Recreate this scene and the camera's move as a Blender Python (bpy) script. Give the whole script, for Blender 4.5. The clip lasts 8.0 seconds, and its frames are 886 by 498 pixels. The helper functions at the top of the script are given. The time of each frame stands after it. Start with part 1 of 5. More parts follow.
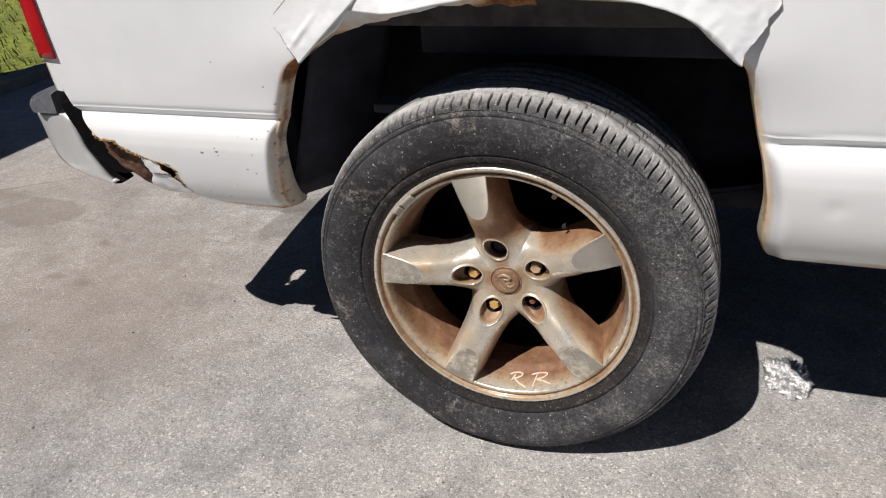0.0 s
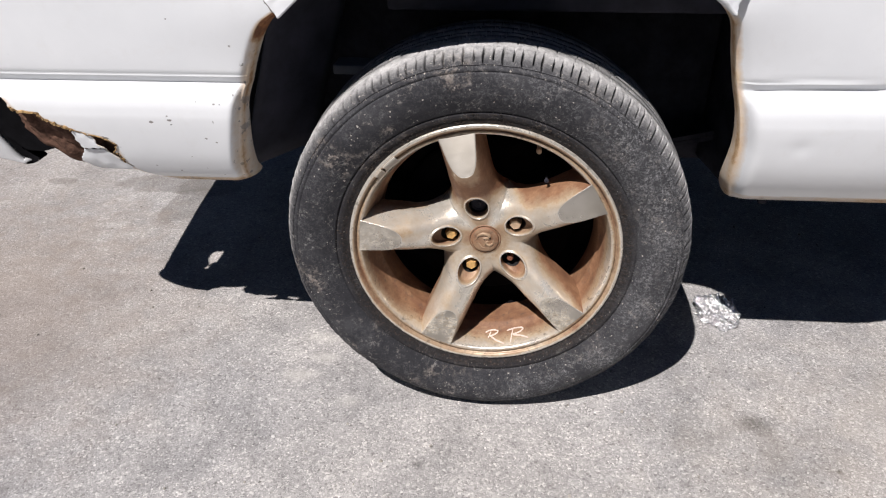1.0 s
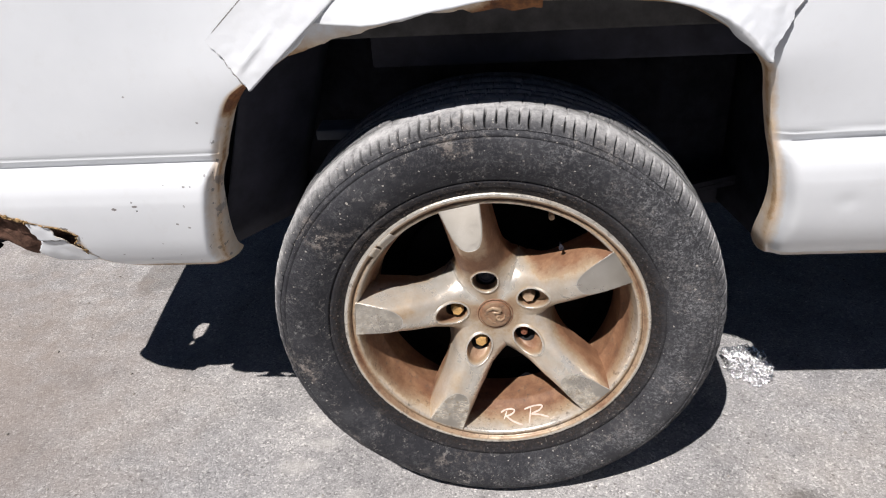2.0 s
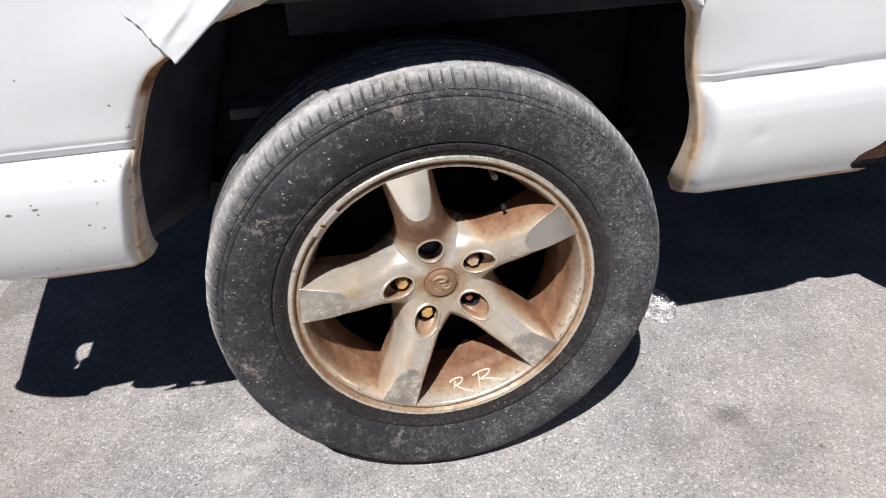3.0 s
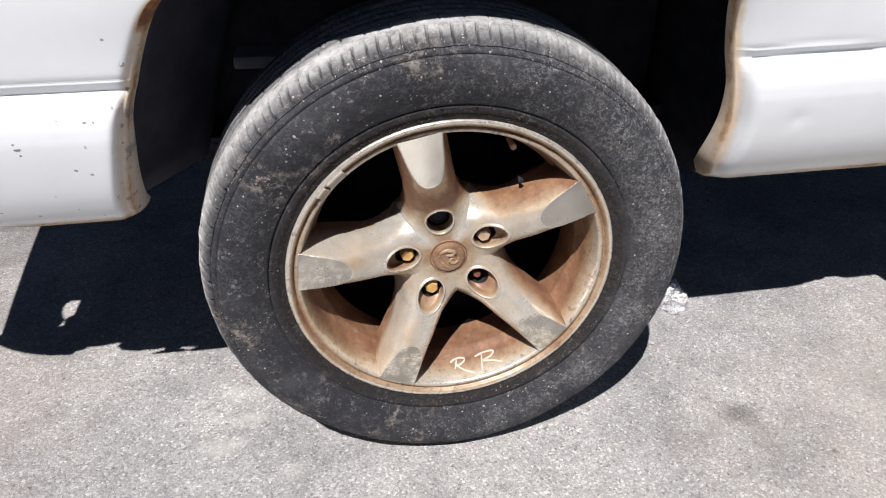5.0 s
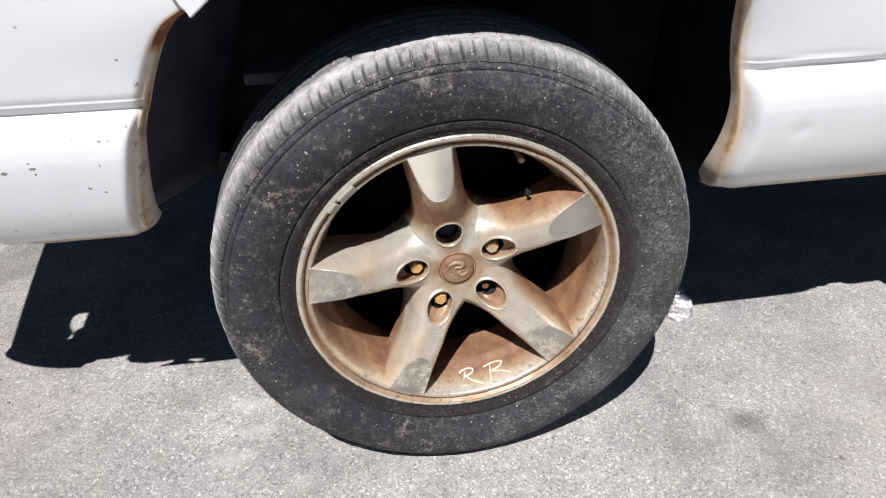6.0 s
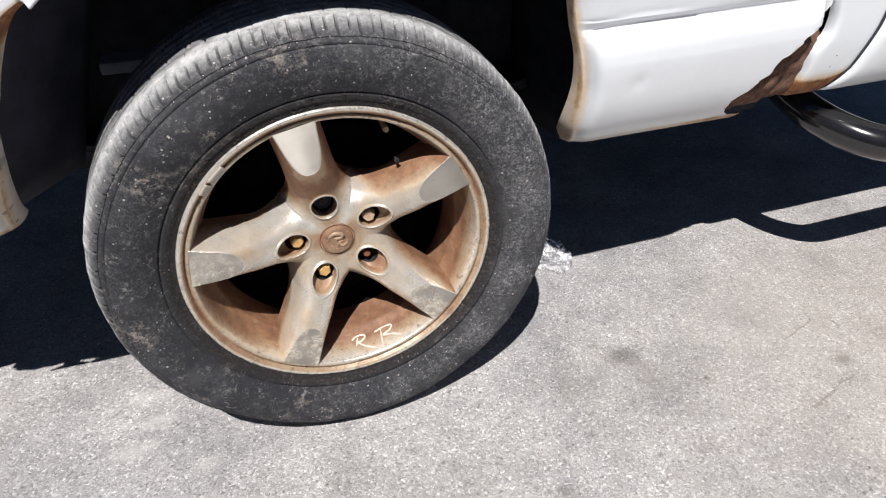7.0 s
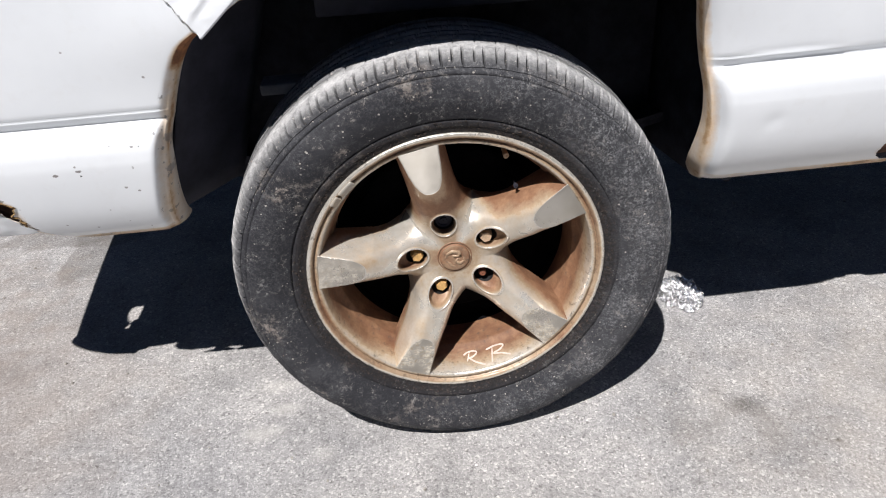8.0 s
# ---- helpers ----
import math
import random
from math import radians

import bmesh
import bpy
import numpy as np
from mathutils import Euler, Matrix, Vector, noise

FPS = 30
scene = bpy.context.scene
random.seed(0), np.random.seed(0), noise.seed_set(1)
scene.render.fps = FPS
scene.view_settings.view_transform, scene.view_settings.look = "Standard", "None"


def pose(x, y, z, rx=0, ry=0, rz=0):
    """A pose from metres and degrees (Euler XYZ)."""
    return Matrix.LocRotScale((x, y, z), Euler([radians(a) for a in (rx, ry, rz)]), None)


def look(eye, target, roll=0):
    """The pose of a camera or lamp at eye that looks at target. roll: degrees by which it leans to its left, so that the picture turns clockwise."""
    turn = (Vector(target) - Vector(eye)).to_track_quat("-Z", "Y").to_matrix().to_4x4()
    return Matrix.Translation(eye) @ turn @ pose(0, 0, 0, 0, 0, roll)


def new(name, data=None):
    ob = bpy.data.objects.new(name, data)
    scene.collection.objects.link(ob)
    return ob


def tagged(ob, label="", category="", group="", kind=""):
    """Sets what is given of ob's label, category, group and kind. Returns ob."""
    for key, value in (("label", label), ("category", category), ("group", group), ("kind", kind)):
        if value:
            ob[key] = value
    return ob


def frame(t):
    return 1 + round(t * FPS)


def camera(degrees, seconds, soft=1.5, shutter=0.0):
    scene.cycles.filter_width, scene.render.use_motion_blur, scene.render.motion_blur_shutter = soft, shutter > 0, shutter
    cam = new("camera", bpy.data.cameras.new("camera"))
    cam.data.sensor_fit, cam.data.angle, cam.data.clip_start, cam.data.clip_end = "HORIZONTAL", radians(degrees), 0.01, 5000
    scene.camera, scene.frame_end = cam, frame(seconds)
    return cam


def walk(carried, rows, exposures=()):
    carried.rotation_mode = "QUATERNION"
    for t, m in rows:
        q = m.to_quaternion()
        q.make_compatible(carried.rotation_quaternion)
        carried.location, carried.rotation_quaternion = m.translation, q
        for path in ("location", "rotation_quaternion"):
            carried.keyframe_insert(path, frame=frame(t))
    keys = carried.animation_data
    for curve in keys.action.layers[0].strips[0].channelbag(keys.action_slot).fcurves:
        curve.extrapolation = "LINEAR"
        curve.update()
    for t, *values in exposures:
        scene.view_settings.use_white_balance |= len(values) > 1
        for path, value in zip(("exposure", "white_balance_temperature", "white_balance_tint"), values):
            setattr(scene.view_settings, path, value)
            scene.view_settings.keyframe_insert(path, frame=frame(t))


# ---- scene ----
cam = camera(64.4, 8.0, soft=1.1)
PATH = [
    (0, (0.327, -1.216, 1.161), (-0.312, 0.407, 0.18), -4.3),
    (0.2, (0.2570, -1.2252, 1.1465), (-0.2403, 0.2032, 0.2661), -4.17),
    (0.4, (0.1831, -1.2444, 1.1412), (-0.1577, 0.2390, 0.2776), -1.61),
    (0.5, (0.149, -1.26, 1.153), (-0.17, 0.419, 0.113), -2.8),
    (0.8, (0.0734, -1.2944, 1.1410), (-0.0891, 0.1962, 0.2387), 0.61),
    (1, (0.054, -1.279, 1.136), (-0.139, 0.411, 0.084), -0.8),
    (1.2, (0.051, -1.233, 1.124), (-0.178, 0.473, 0.106), -3.2),
    (2.3, (-0.023, -1.094, 1.153), (-0.134, 0.636, 0.156), -4.4),
    (2.5, (-0.067, -1.104, 1.123), (0.069, 0.622, 0.122), -2.6),
    (2.7, (-0.1138, -1.0928, 1.1218), (0.0789, 0.3942, 0.2194), -3.64),
    (3, (-0.162, -1.078, 1.115), (0.113, 0.599, 0.061), -2.6),
    (3.2, (-0.1739, -1.0582, 1.1059), (0.1108, 0.3786, 0.1482), -0.66),
    (3.3, (-0.1732, -1.0465, 1.0938), (0.1415, 0.3799, 0.1301), 0.85),
    (3.5, (-0.166, -1.031, 1.065), (0.209, 0.602, -0.027), 2.9),
    (3.7, (-0.1690, -1.0189, 1.0599), (0.0823, 0.4019, 0.0696), 0.96),
    (3.8, (-0.1733, -1.0186, 1.0548), (0.0593, 0.4036, 0.0618), 1.26),
    (4, (-0.172, -1.02, 1.048), (0.062, 0.601, -0.099), -0.2),
    (4.2, (-0.1722, -1.0216, 1.0503), (0.0227, 0.4046, 0.0551), 0.15),
    (4.5, (-0.17, -1.025, 1.063), (0.069, 0.625, -0.041), 0.2),
    (4.7, (-0.17, -1.026, 1.062), (0.09, 0.625, -0.036), 0.4),
    (5.8, (-0.181, -1.017, 1.071), (0.1, 0.637, -0.018), 0.9),
    (6, (-0.186, -1.023, 1.078), (0.089, 0.634, -0.007), 0.3),
    (6.2, (-0.1835, -1.0389, 1.0812), (0.0339, 0.4009, 0.1105), -1.44),
    (6.3, (-0.1811, -1.0440, 1.0828), (0.0442, 0.3858, 0.0992), -1.58),
    (6.5, (-0.184, -1.052, 1.083), (0.173, 0.541, -0.073), -0.0),
    (6.7, (-0.1596, -1.0777, 1.0882), (0.2339, 0.3071, 0.0933), 0.70),
    (6.8, (-0.1512, -1.0844, 1.0871), (0.2741, 0.2947, 0.0974), 0.15),
    (7, (-0.144, -1.096, 1.087), (0.368, 0.474, -0.042), -0.4),
    (7.2, (-0.1381, -1.0948, 1.0814), (0.2796, 0.2893, 0.0954), -1.20),
    (7.3, (-0.1407, -1.0959, 1.0810), (0.2398, 0.3066, 0.1060), -2.30),
    (7.5, (-0.147, -1.107, 1.085), (0.198, 0.516, -0.031), -2.3),
    (7.8, (-0.1110, -1.1209, 1.0978), (-0.0052, 0.3542, 0.1621), -3.81),
    (8, (-0.078, -1.153, 1.107), (0.01, 0.542, 0.049), -3.8),
]
walk(cam, [(t, look(eye, target, roll)) for t, eye, target, roll in PATH],
     exposures=[(0, 0.10, 6780, 12), (0.5, 0.27, 6600, 14), (1, 0.28, 6550, 14), (2.5, 0.26, 6480, 13), (3.5, 0.42, 6450, 13), (4.5, 0.41, 6430, 13), (6.5, 0.42, 6420, 12), (8, 0.37, 6380, 12)])

# ---------------------------------------------------------------- world, sun, exposure
SUN = Vector((0.30, 0.60, -1.0)).normalized()      # the way the sunlight travels
world = bpy.data.worlds.new("sky")
scene.world = world
world.use_nodes = True
wn = world.node_tree.nodes
sky = wn.new("ShaderNodeTexSky")
sky.sky_type, sky.sun_disc = "NISHITA", False
sky.air_density, sky.dust_density, sky.ozone_density = 0.42, 0.0, 3.0      # a clear, deep blue day
sky.sun_elevation = math.asin(-SUN.z)
sky.sun_rotation = math.atan2(-SUN.x, -SUN.y)
world.node_tree.links.new(sky.outputs[0], wn["Background"].inputs[0])
wn["Background"].inputs[1].default_value = 0.05
sun = new("sun", bpy.data.lights.new("sun", "SUN"))
sun.data.energy, sun.data.angle, sun.data.color = 5.0, radians(0.5), (1.0, 0.97, 0.935)
sun.matrix_world = look(-SUN * 10, (0, 0, 0))


# ---------------------------------------------------------------- materials
class Mat:
    """A small helper round one node material."""

    def __init__(self, name, rough=0.5, metal=0.0, spec=0.5):
        self.m = bpy.data.materials.new(name)
        self.m.use_nodes = True
        self.t = self.m.node_tree
        self.b = self.t.nodes["Principled BSDF"]
        self.set(Roughness=rough, Metallic=metal)
        self.b.inputs["Specular IOR Level"].default_value = spec

    def set(self, **kw):
        for k, v in kw.items():
            k = k.replace("_", " ")
            if isinstance(v, bpy.types.NodeSocket):
                self.t.links.new(v, self.b.inputs[k])
            else:
                self.b.inputs[k].default_value = v
        return self

    def node(self, kind, ins=None, operation="", use_clamp=False, data_type="", blend_type="", feature="", attribute_name=""):
        n = self.t.nodes.new("ShaderNode" + kind)
        if operation:
            n.operation = operation
        if use_clamp:
            n.use_clamp = True
        if data_type:
            n.data_type, n.blend_type = data_type, blend_type
        if feature:
            n.feature = feature
        if attribute_name:
            n.attribute_name = attribute_name
        for k, v in (ins or {}).items():
            if isinstance(v, bpy.types.NodeSocket):
                self.t.links.new(v, n.inputs[k])
            else:
                n.inputs[k].default_value = v
        return n

    def place(self):
        return self.node("NewGeometry").outputs["Position"]

    def local(self):
        return self.node("TexCoord").outputs["Object"]

    def noise(self, scale, detail=4, rough=0.6, vec=None, dist=0.0):
        return self.node("TexNoise", {"Vector": vec or self.place(), "Scale": scale, "Detail": detail,
                                      "Roughness": rough, "Distortion": dist}).outputs["Fac"]

    def cells(self, scale, vec=None, feature="F1"):
        return self.node("TexVoronoi", {"Vector": vec or self.place(), "Scale": scale}, feature=feature)

    def math(self, op, a, b=0.0, clamp=False):
        return self.node("Math", {0: a, 1: b}, operation=op, use_clamp=clamp).outputs[0]

    def ramp(self, fac, stops, ease="LINEAR"):
        n = self.node("ValToRGB", {"Fac": fac})
        r = n.color_ramp
        r.interpolation = ease
        while len(r.elements) < len(stops):
            r.elements.new(0.5)
        for e, (p, c) in zip(r.elements, stops):
            e.position = p
            e.color = (c, c, c, 1) if isinstance(c, (int, float)) else (*c, 1)
        return n.outputs["Color"]

    def mix(self, fac, a, b, mode="MIX"):
        n = self.node("Mix", data_type="RGBA", blend_type=mode)
        for i, v in ((0, fac), (6, a), (7, b)):
            if isinstance(v, bpy.types.NodeSocket):
                self.t.links.new(v, n.inputs[i])
            else:
                n.inputs[i].default_value = v if i == 0 else (*v, 1)
        return n.outputs[2]

    def attr(self, name):
        return self.node("Attribute", attribute_name=name).outputs["Fac"]

    def bump(self, height, strength=0.3, distance=0.002, normal=None):
        ins = {"Height": height, "Strength": strength, "Distance": distance}
        if normal:
            ins["Normal"] = normal
        self.set(Normal=self.node("Bump", ins).outputs[0])
        return self

    def axis(self, vec=None):
        return self.node("SeparateXYZ", {0: vec or self.place()}).outputs


def spot(m, x, y, rx, ry, lump=0.5, soft=0.75):
    """A soft, lumpy patch on the ground round (x, y): 1 in its middle, 0 outside."""
    a = m.axis()
    u = m.math("DIVIDE", m.math("SUBTRACT", a[0], x), rx)
    v = m.math("DIVIDE", m.math("SUBTRACT", a[1], y), ry)
    d = m.math("SQRT", m.math("ADD", m.math("MULTIPLY", u, u), m.math("MULTIPLY", v, v)))
    d = m.math("ADD", d, m.math("MULTIPLY", m.math("SUBTRACT", m.noise(14, 4), 0.5), 2 * lump))
    return m.node("MapRange", {0: d, 1: 1.0, 2: 1.0 - soft, 3: 0.0, 4: 1.0}).outputs[0]


def asphalt_material():
    m = Mat("worn_asphalt", 0.9, spec=0.25)
    flat = m.node("VectorMath", {0: m.place(), 1: (1, 1, 0.2)}, operation="MULTIPLY").outputs[0]
    warp = m.node("VectorMath", {0: flat, 1: m.node("VectorMath", {0: m.node("TexNoise", {"Vector": flat, "Scale": 160.0}).outputs["Color"], 1: (0.004, 0.004, 0)}, operation="MULTIPLY").outputs[0]}, operation="ADD").outputs[0]
    big = m.cells(240, warp)
    small = m.cells(560, warp)
    tone = m.node("SeparateColor", {0: big.outputs["Color"]}).outputs
    tone2 = m.node("SeparateColor", {0: small.outputs["Color"]}).outputs
    stone = m.ramp(tone[0], [(0.0, (0.155, 0.15, 0.149)), (0.25, (0.285, 0.28, 0.277)), (0.72, (0.355, 0.347, 0.340)), (0.86, (0.45, 0.440, 0.425)), (1.0, (0.66, 0.645, 0.62))])
    grit = m.ramp(tone2[0], [(0.0, (0.17, 0.167, 0.165)), (0.4, (0.31, 0.305, 0.30)), (0.87, (0.38, 0.372, 0.365)), (1.0, (0.66, 0.645, 0.625))])
    col = m.mix(m.ramp(m.noise(60, 3), [(0.40, 0.15), (0.62, 0.85)]), stone, grit)
    col = m.mix(1.0, col, m.ramp(m.noise(5.0, 5), [(0.3, 0.78), (0.5, 1.0), (0.75, 1.16)]), "MULTIPLY")
    col = m.mix(1.0, col, m.ramp(m.noise(1.3, 4, 0.65), [(0.3, (0.82, 0.83, 0.86)), (0.6, (1.05, 1.04, 1.03))]), "MULTIPLY")
    # dark pits where stones have come out, and blotches of finer and coarser wear
    c = m.cells(95, warp)
    rgb = m.node("SeparateColor", {0: c.outputs["Color"]}).outputs
    pit = m.math("MULTIPLY", m.math("LESS_THAN", m.math("ADD", c.outputs["Distance"], m.math("MULTIPLY", m.noise(500, 3), 0.25)), m.math("ADD", 0.22, m.math("MULTIPLY", rgb[2], 0.20))), m.math("GREATER_THAN", rgb[1], 0.90))
    col = m.mix(m.math("MULTIPLY", pit, 0.52), col, (0.075, 0.068, 0.062))
    chip = m.math("MULTIPLY", m.math("LESS_THAN", c.outputs["Distance"], m.math("ADD", 0.16, m.math("MULTIPLY", rgb[2], 0.24))), m.math("GREATER_THAN", rgb[0], 0.91))
    col = m.mix(m.math("MULTIPLY", chip, 0.30), col, (0.62, 0.60, 0.565))
    col = m.mix(1.0, col, m.ramp(m.noise(17, 6, 0.75), [(0.30, 0.84), (0.5, 1.0), (0.72, 1.13)]), "MULTIPLY")
    # hair cracks
    for x0, y0, x1, y1, w in ((1.085, -0.146, 0.979, -0.185, 0.0022), (1.042, -0.322, 0.890, -0.374, 0.0025), (-2.55, 0.74, -2.249, 0.954, 0.006)):
        a = m.axis(warp)
        n = math.hypot(x1 - x0, y1 - y0)
        tx, ty = (x1 - x0) / n, (y1 - y0) / n
        u = m.math("ADD", m.math("MULTIPLY", m.math("SUBTRACT", a[0], x0), tx), m.math("MULTIPLY", m.math("SUBTRACT", a[1], y0), ty))
        v = m.math("ADD", m.math("MULTIPLY", m.math("SUBTRACT", a[0], x0), -ty), m.math("MULTIPLY", m.math("SUBTRACT", a[1], y0), tx))
        v = m.math("ADD", v, m.math("MULTIPLY", m.math("SUBTRACT", m.noise(22, 4), 0.5), 10 * w))
        line = m.math("MULTIPLY", m.math("LESS_THAN", m.math("ABSOLUTE", v), w), m.math("LESS_THAN", m.math("ABSOLUTE", m.math("SUBTRACT", u, n / 2)), n / 2))
        col = m.mix(m.math("MULTIPLY", line, 0.5), col, (0.10, 0.085, 0.07))
    # worn traces: oil marks, pale scuffs
    for x, y, rx, ry, dark in ((0.602, -0.112, 0.055, 0.040, 0.52), (0.60, -0.12, 0.11, 0.08, 0.84), (-1.66, 0.235, 0.05, 0.03, 0.6), (-1.52, 0.228, 0.07, 0.03, 0.6), (-1.66, 0.47, 0.06, 0.03, 0.6),
                               (-2.45, 0.72, 0.20, 0.10, 0.6), (0.732, -0.233, 0.009, 0.007, 0.4), (1.052, -0.28, 0.035, 0.025, 0.55), (0.16, -0.42, 0.05, 0.05, 0.75), (-1.10, -0.17, 0.04, 0.03, 0.7), (0.55, -0.22, 0.20, 0.12, 0.85), (0.45, -0.15, 0.10, 0.06, 0.80), (0.42, -0.295, 0.022, 0.016, 0.6), (0.525, -0.381, 0.010, 0.008, 0.5), (0.314, -0.397, 0.025, 0.02, 0.6), (-0.118, -0.295, 0.017, 0.015, 0.5)):
        col = m.mix(m.math("MULTIPLY", spot(m, x, y, rx, ry), 1 - dark), col, (0.035, 0.032, 0.03))
    for x, y, rx, ry in ((-1.21, 0.905, 0.20, 0.075), (-1.04, 0.90, 0.13, 0.085), (-1.070, 0.76, 0.075, 0.14), (-2.14, 0.63, 0.22, 0.13), (-1.60, 0.897, 0.06, 0.03)):
        col = m.mix(m.math("MULTIPLY", spot(m, x, y, rx, ry, 0.45, 0.2), 0.42), col, (0.10, 0.092, 0.085))
    for x, y, rx, ry, pale in ((-0.435, -0.053, 0.055, 0.03, 0.40), (-0.42, 0.09, 0.06, 0.03, 0.35), (-0.39, 0.014, 0.05, 0.025, 0.35), (-0.30, -0.13, 0.04, 0.03, 0.3), (0.95, -0.1, 0.25, 0.2, 0.15)):
        col = m.mix(m.math("MULTIPLY", spot(m, x, y, rx, ry), pale), col, (0.52, 0.50, 0.47))
    col = m.mix(m.math("MULTIPLY", spot(m, -2.3, 0.6, 1.3, 0.9), 0.35), col, (0.27, 0.21, 0.16))
    col = m.mix(m.math("MULTIPLY", spot(m, -1.35, 0.1, 0.75, 0.7), 0.55), col, (0.235, 0.19, 0.16))
    warm = spot(m, 1.5, -0.3, 1.2, 0.7)
    col = m.mix(m.math("MULTIPLY", warm, 0.35), col, (0.34, 0.285, 0.225))
    h = m.math("ADD", m.math("MULTIPLY", big.outputs["Distance"], -0.6), m.math("MULTIPLY", m.noise(420, 3), 0.5))
    m.set(Base_Color=col).bump(h, 0.55, 0.0022)
    return m.m


def rust_colour(m, scale=1.0):
    a = m.ramp(m.noise(38 * scale, 5, 0.7), [(0.25, (0.055, 0.021, 0.010)), (0.45, (0.16, 0.062, 0.022)), (0.6, (0.30, 0.125, 0.040)), (0.78, (0.44, 0.23, 0.085))])
    return a


def paint_material():
    """White body paint with rust, dust and chips where the mesh's wear says that an edge is rotten."""
    m = Mat("white_truck_paint", 0.32)
    m.set(Coat_Weight=0.35, Coat_Roughness=0.12)
    dust = m.ramp(m.noise(2.2, 5, 0.65), [(0.35, (0.690, 0.716, 0.738)), (0.62, (0.752, 0.777, 0.796))])
    dust = m.mix(m.ramp(m.noise(26, 5, 0.7), [(0.55, 0.0), (0.8, 0.10)]), dust, (0.45, 0.40, 0.33))
    wear = m.attr("wear")
    edge = m.math("ADD", wear, m.math("MULTIPLY", m.math("SUBTRACT", m.noise(30, 5, 0.7), 0.5), 0.45))
    halo = m.node("MapRange", {0: edge, 1: 0.34, 2: 0.72, 3: 0.0, 4: 0.85}).outputs[0]
    core = m.node("MapRange", {0: edge, 1: 0.66, 2: 0.82, 3: 0.0, 4: 1.0}).outputs[0]
    col = m.mix(halo, dust, m.ramp(m.noise(45, 4), [(0.3, (0.45, 0.25, 0.085)), (0.7, (0.62, 0.43, 0.20))]))
    col = m.mix(core, col, rust_colour(m))
    c = m.cells(42, m.node("VectorMath", {0: m.place(), 1: (1, 0.4, 1.3)}, operation="MULTIPLY").outputs[0])
    pick = m.math("GREATER_THAN", m.node("SeparateColor", {0: c.outputs["Color"]}).outputs[1], 0.86)
    size = m.math("MULTIPLY", m.node("SeparateColor", {0: c.outputs["Color"]}).outputs[2], 0.12)
    chip = m.math("MULTIPLY", m.math("LESS_THAN", m.math("ADD", c.outputs["Distance"], m.math("MULTIPLY", m.noise(120, 4, 0.8), 0.30)), m.math("ADD", size, 0.13)), pick)
    scuff = m.math("MULTIPLY", m.node("MapRange", {0: wear, 1: 0.22, 2: 0.34, 3: 0.0, 4: 0.8}).outputs[0], m.ramp(m.noise(52, 5, 0.65, m.node("VectorMath", {0: m.place(), 1: (3, 1, 7)}, operation="ADD").outputs[0]), [(0.60, 0.0), (0.635, 1.0)]))
    scuff = m.math("MULTIPLY", scuff, m.math("MULTIPLY", m.math("LESS_THAN", m.axis()[0], 0.0), m.math("LESS_THAN", m.axis()[2], 0.79)))
    col = m.mix(scuff, col, (0.17, 0.165, 0.16))
    low = m.node("MapRange", {0: m.axis()[2], 1: 0.80, 2: 0.66, 3: 0.0, 4: 1.0}).outputs[0]
    chip = m.math("MULTIPLY", chip, low)
    col = m.mix(chip, col, (0.10, 0.10, 0.11))
    # stone chips and grey scuffs on the rear fender
    a = m.axis()
    lumps = m.math("MULTIPLY", m.math("SUBTRACT", m.noise(150, 5, 0.8), 0.5), 2.6)
    grey, brown = (0.20, 0.195, 0.195), (0.13, 0.11, 0.10)
    for x, z, rx, rz, deep, tint in ((-0.616, 0.660, 0.0048, 0.0024, 0.85, brown), (-0.580, 0.664, 0.0046, 0.0022, 0.85, brown), (-0.583, 0.672, 0.0020, 0.0016, 0.7, brown), (-0.491, 0.696, 0.0024, 0.0018, 0.75, brown),
                                     (-0.520, 0.627, 0.0024, 0.0017, 0.75, brown), (-0.502, 0.619, 0.0024, 0.0016, 0.75, brown), (-0.446, 0.800, 0.0022, 0.0018, 0.7, brown), (-0.524, 0.700, 0.0018, 0.0014, 0.6, grey), (-0.498, 0.662, 0.0014, 0.0026, 0.55, grey),
                                     (-0.453, 0.643, 0.0040, 0.0075, 0.7, grey), (-0.442, 0.698, 0.0036, 0.0085, 0.65, grey), (-0.455, 0.712, 0.0016, 0.0022, 0.6, brown), (-0.476, 0.560, 0.0030, 0.0040, 0.6, brown),
                                     (-0.640, 0.560, 0.0020, 0.0014, 0.6, brown), (-0.595, 0.548, 0.0024, 0.0014, 0.6, brown), (-0.560, 0.585, 0.0015, 0.0013, 0.5, grey), (-0.540, 0.556, 0.0017, 0.0012, 0.55, brown), (-0.512, 0.538, 0.0020, 0.0013, 0.6, brown), (-0.548, 0.845, 0.0016, 0.0016, 0.6, brown)):
        u = m.math("DIVIDE", m.math("SUBTRACT", a[0], x), rx)
        v = m.math("DIVIDE", m.math("SUBTRACT", a[2], z), rz)
        d = m.math("ADD", m.math("SQRT", m.math("ADD", m.math("MULTIPLY", u, u), m.math("MULTIPLY", v, v))), lumps)
        col = m.mix(m.node("MapRange", {0: d, 1: 1.1, 2: 0.8, 3: 0.0, 4: deep}).outputs[0], col, tint)
    m.set(Base_Color=col, Roughness=m.math("ADD", 0.30, m.math("MULTIPLY", core, 0.5)), Coat_Weight=m.math("SUBTRACT", 0.35, m.math("MULTIPLY", halo, 0.38), True))
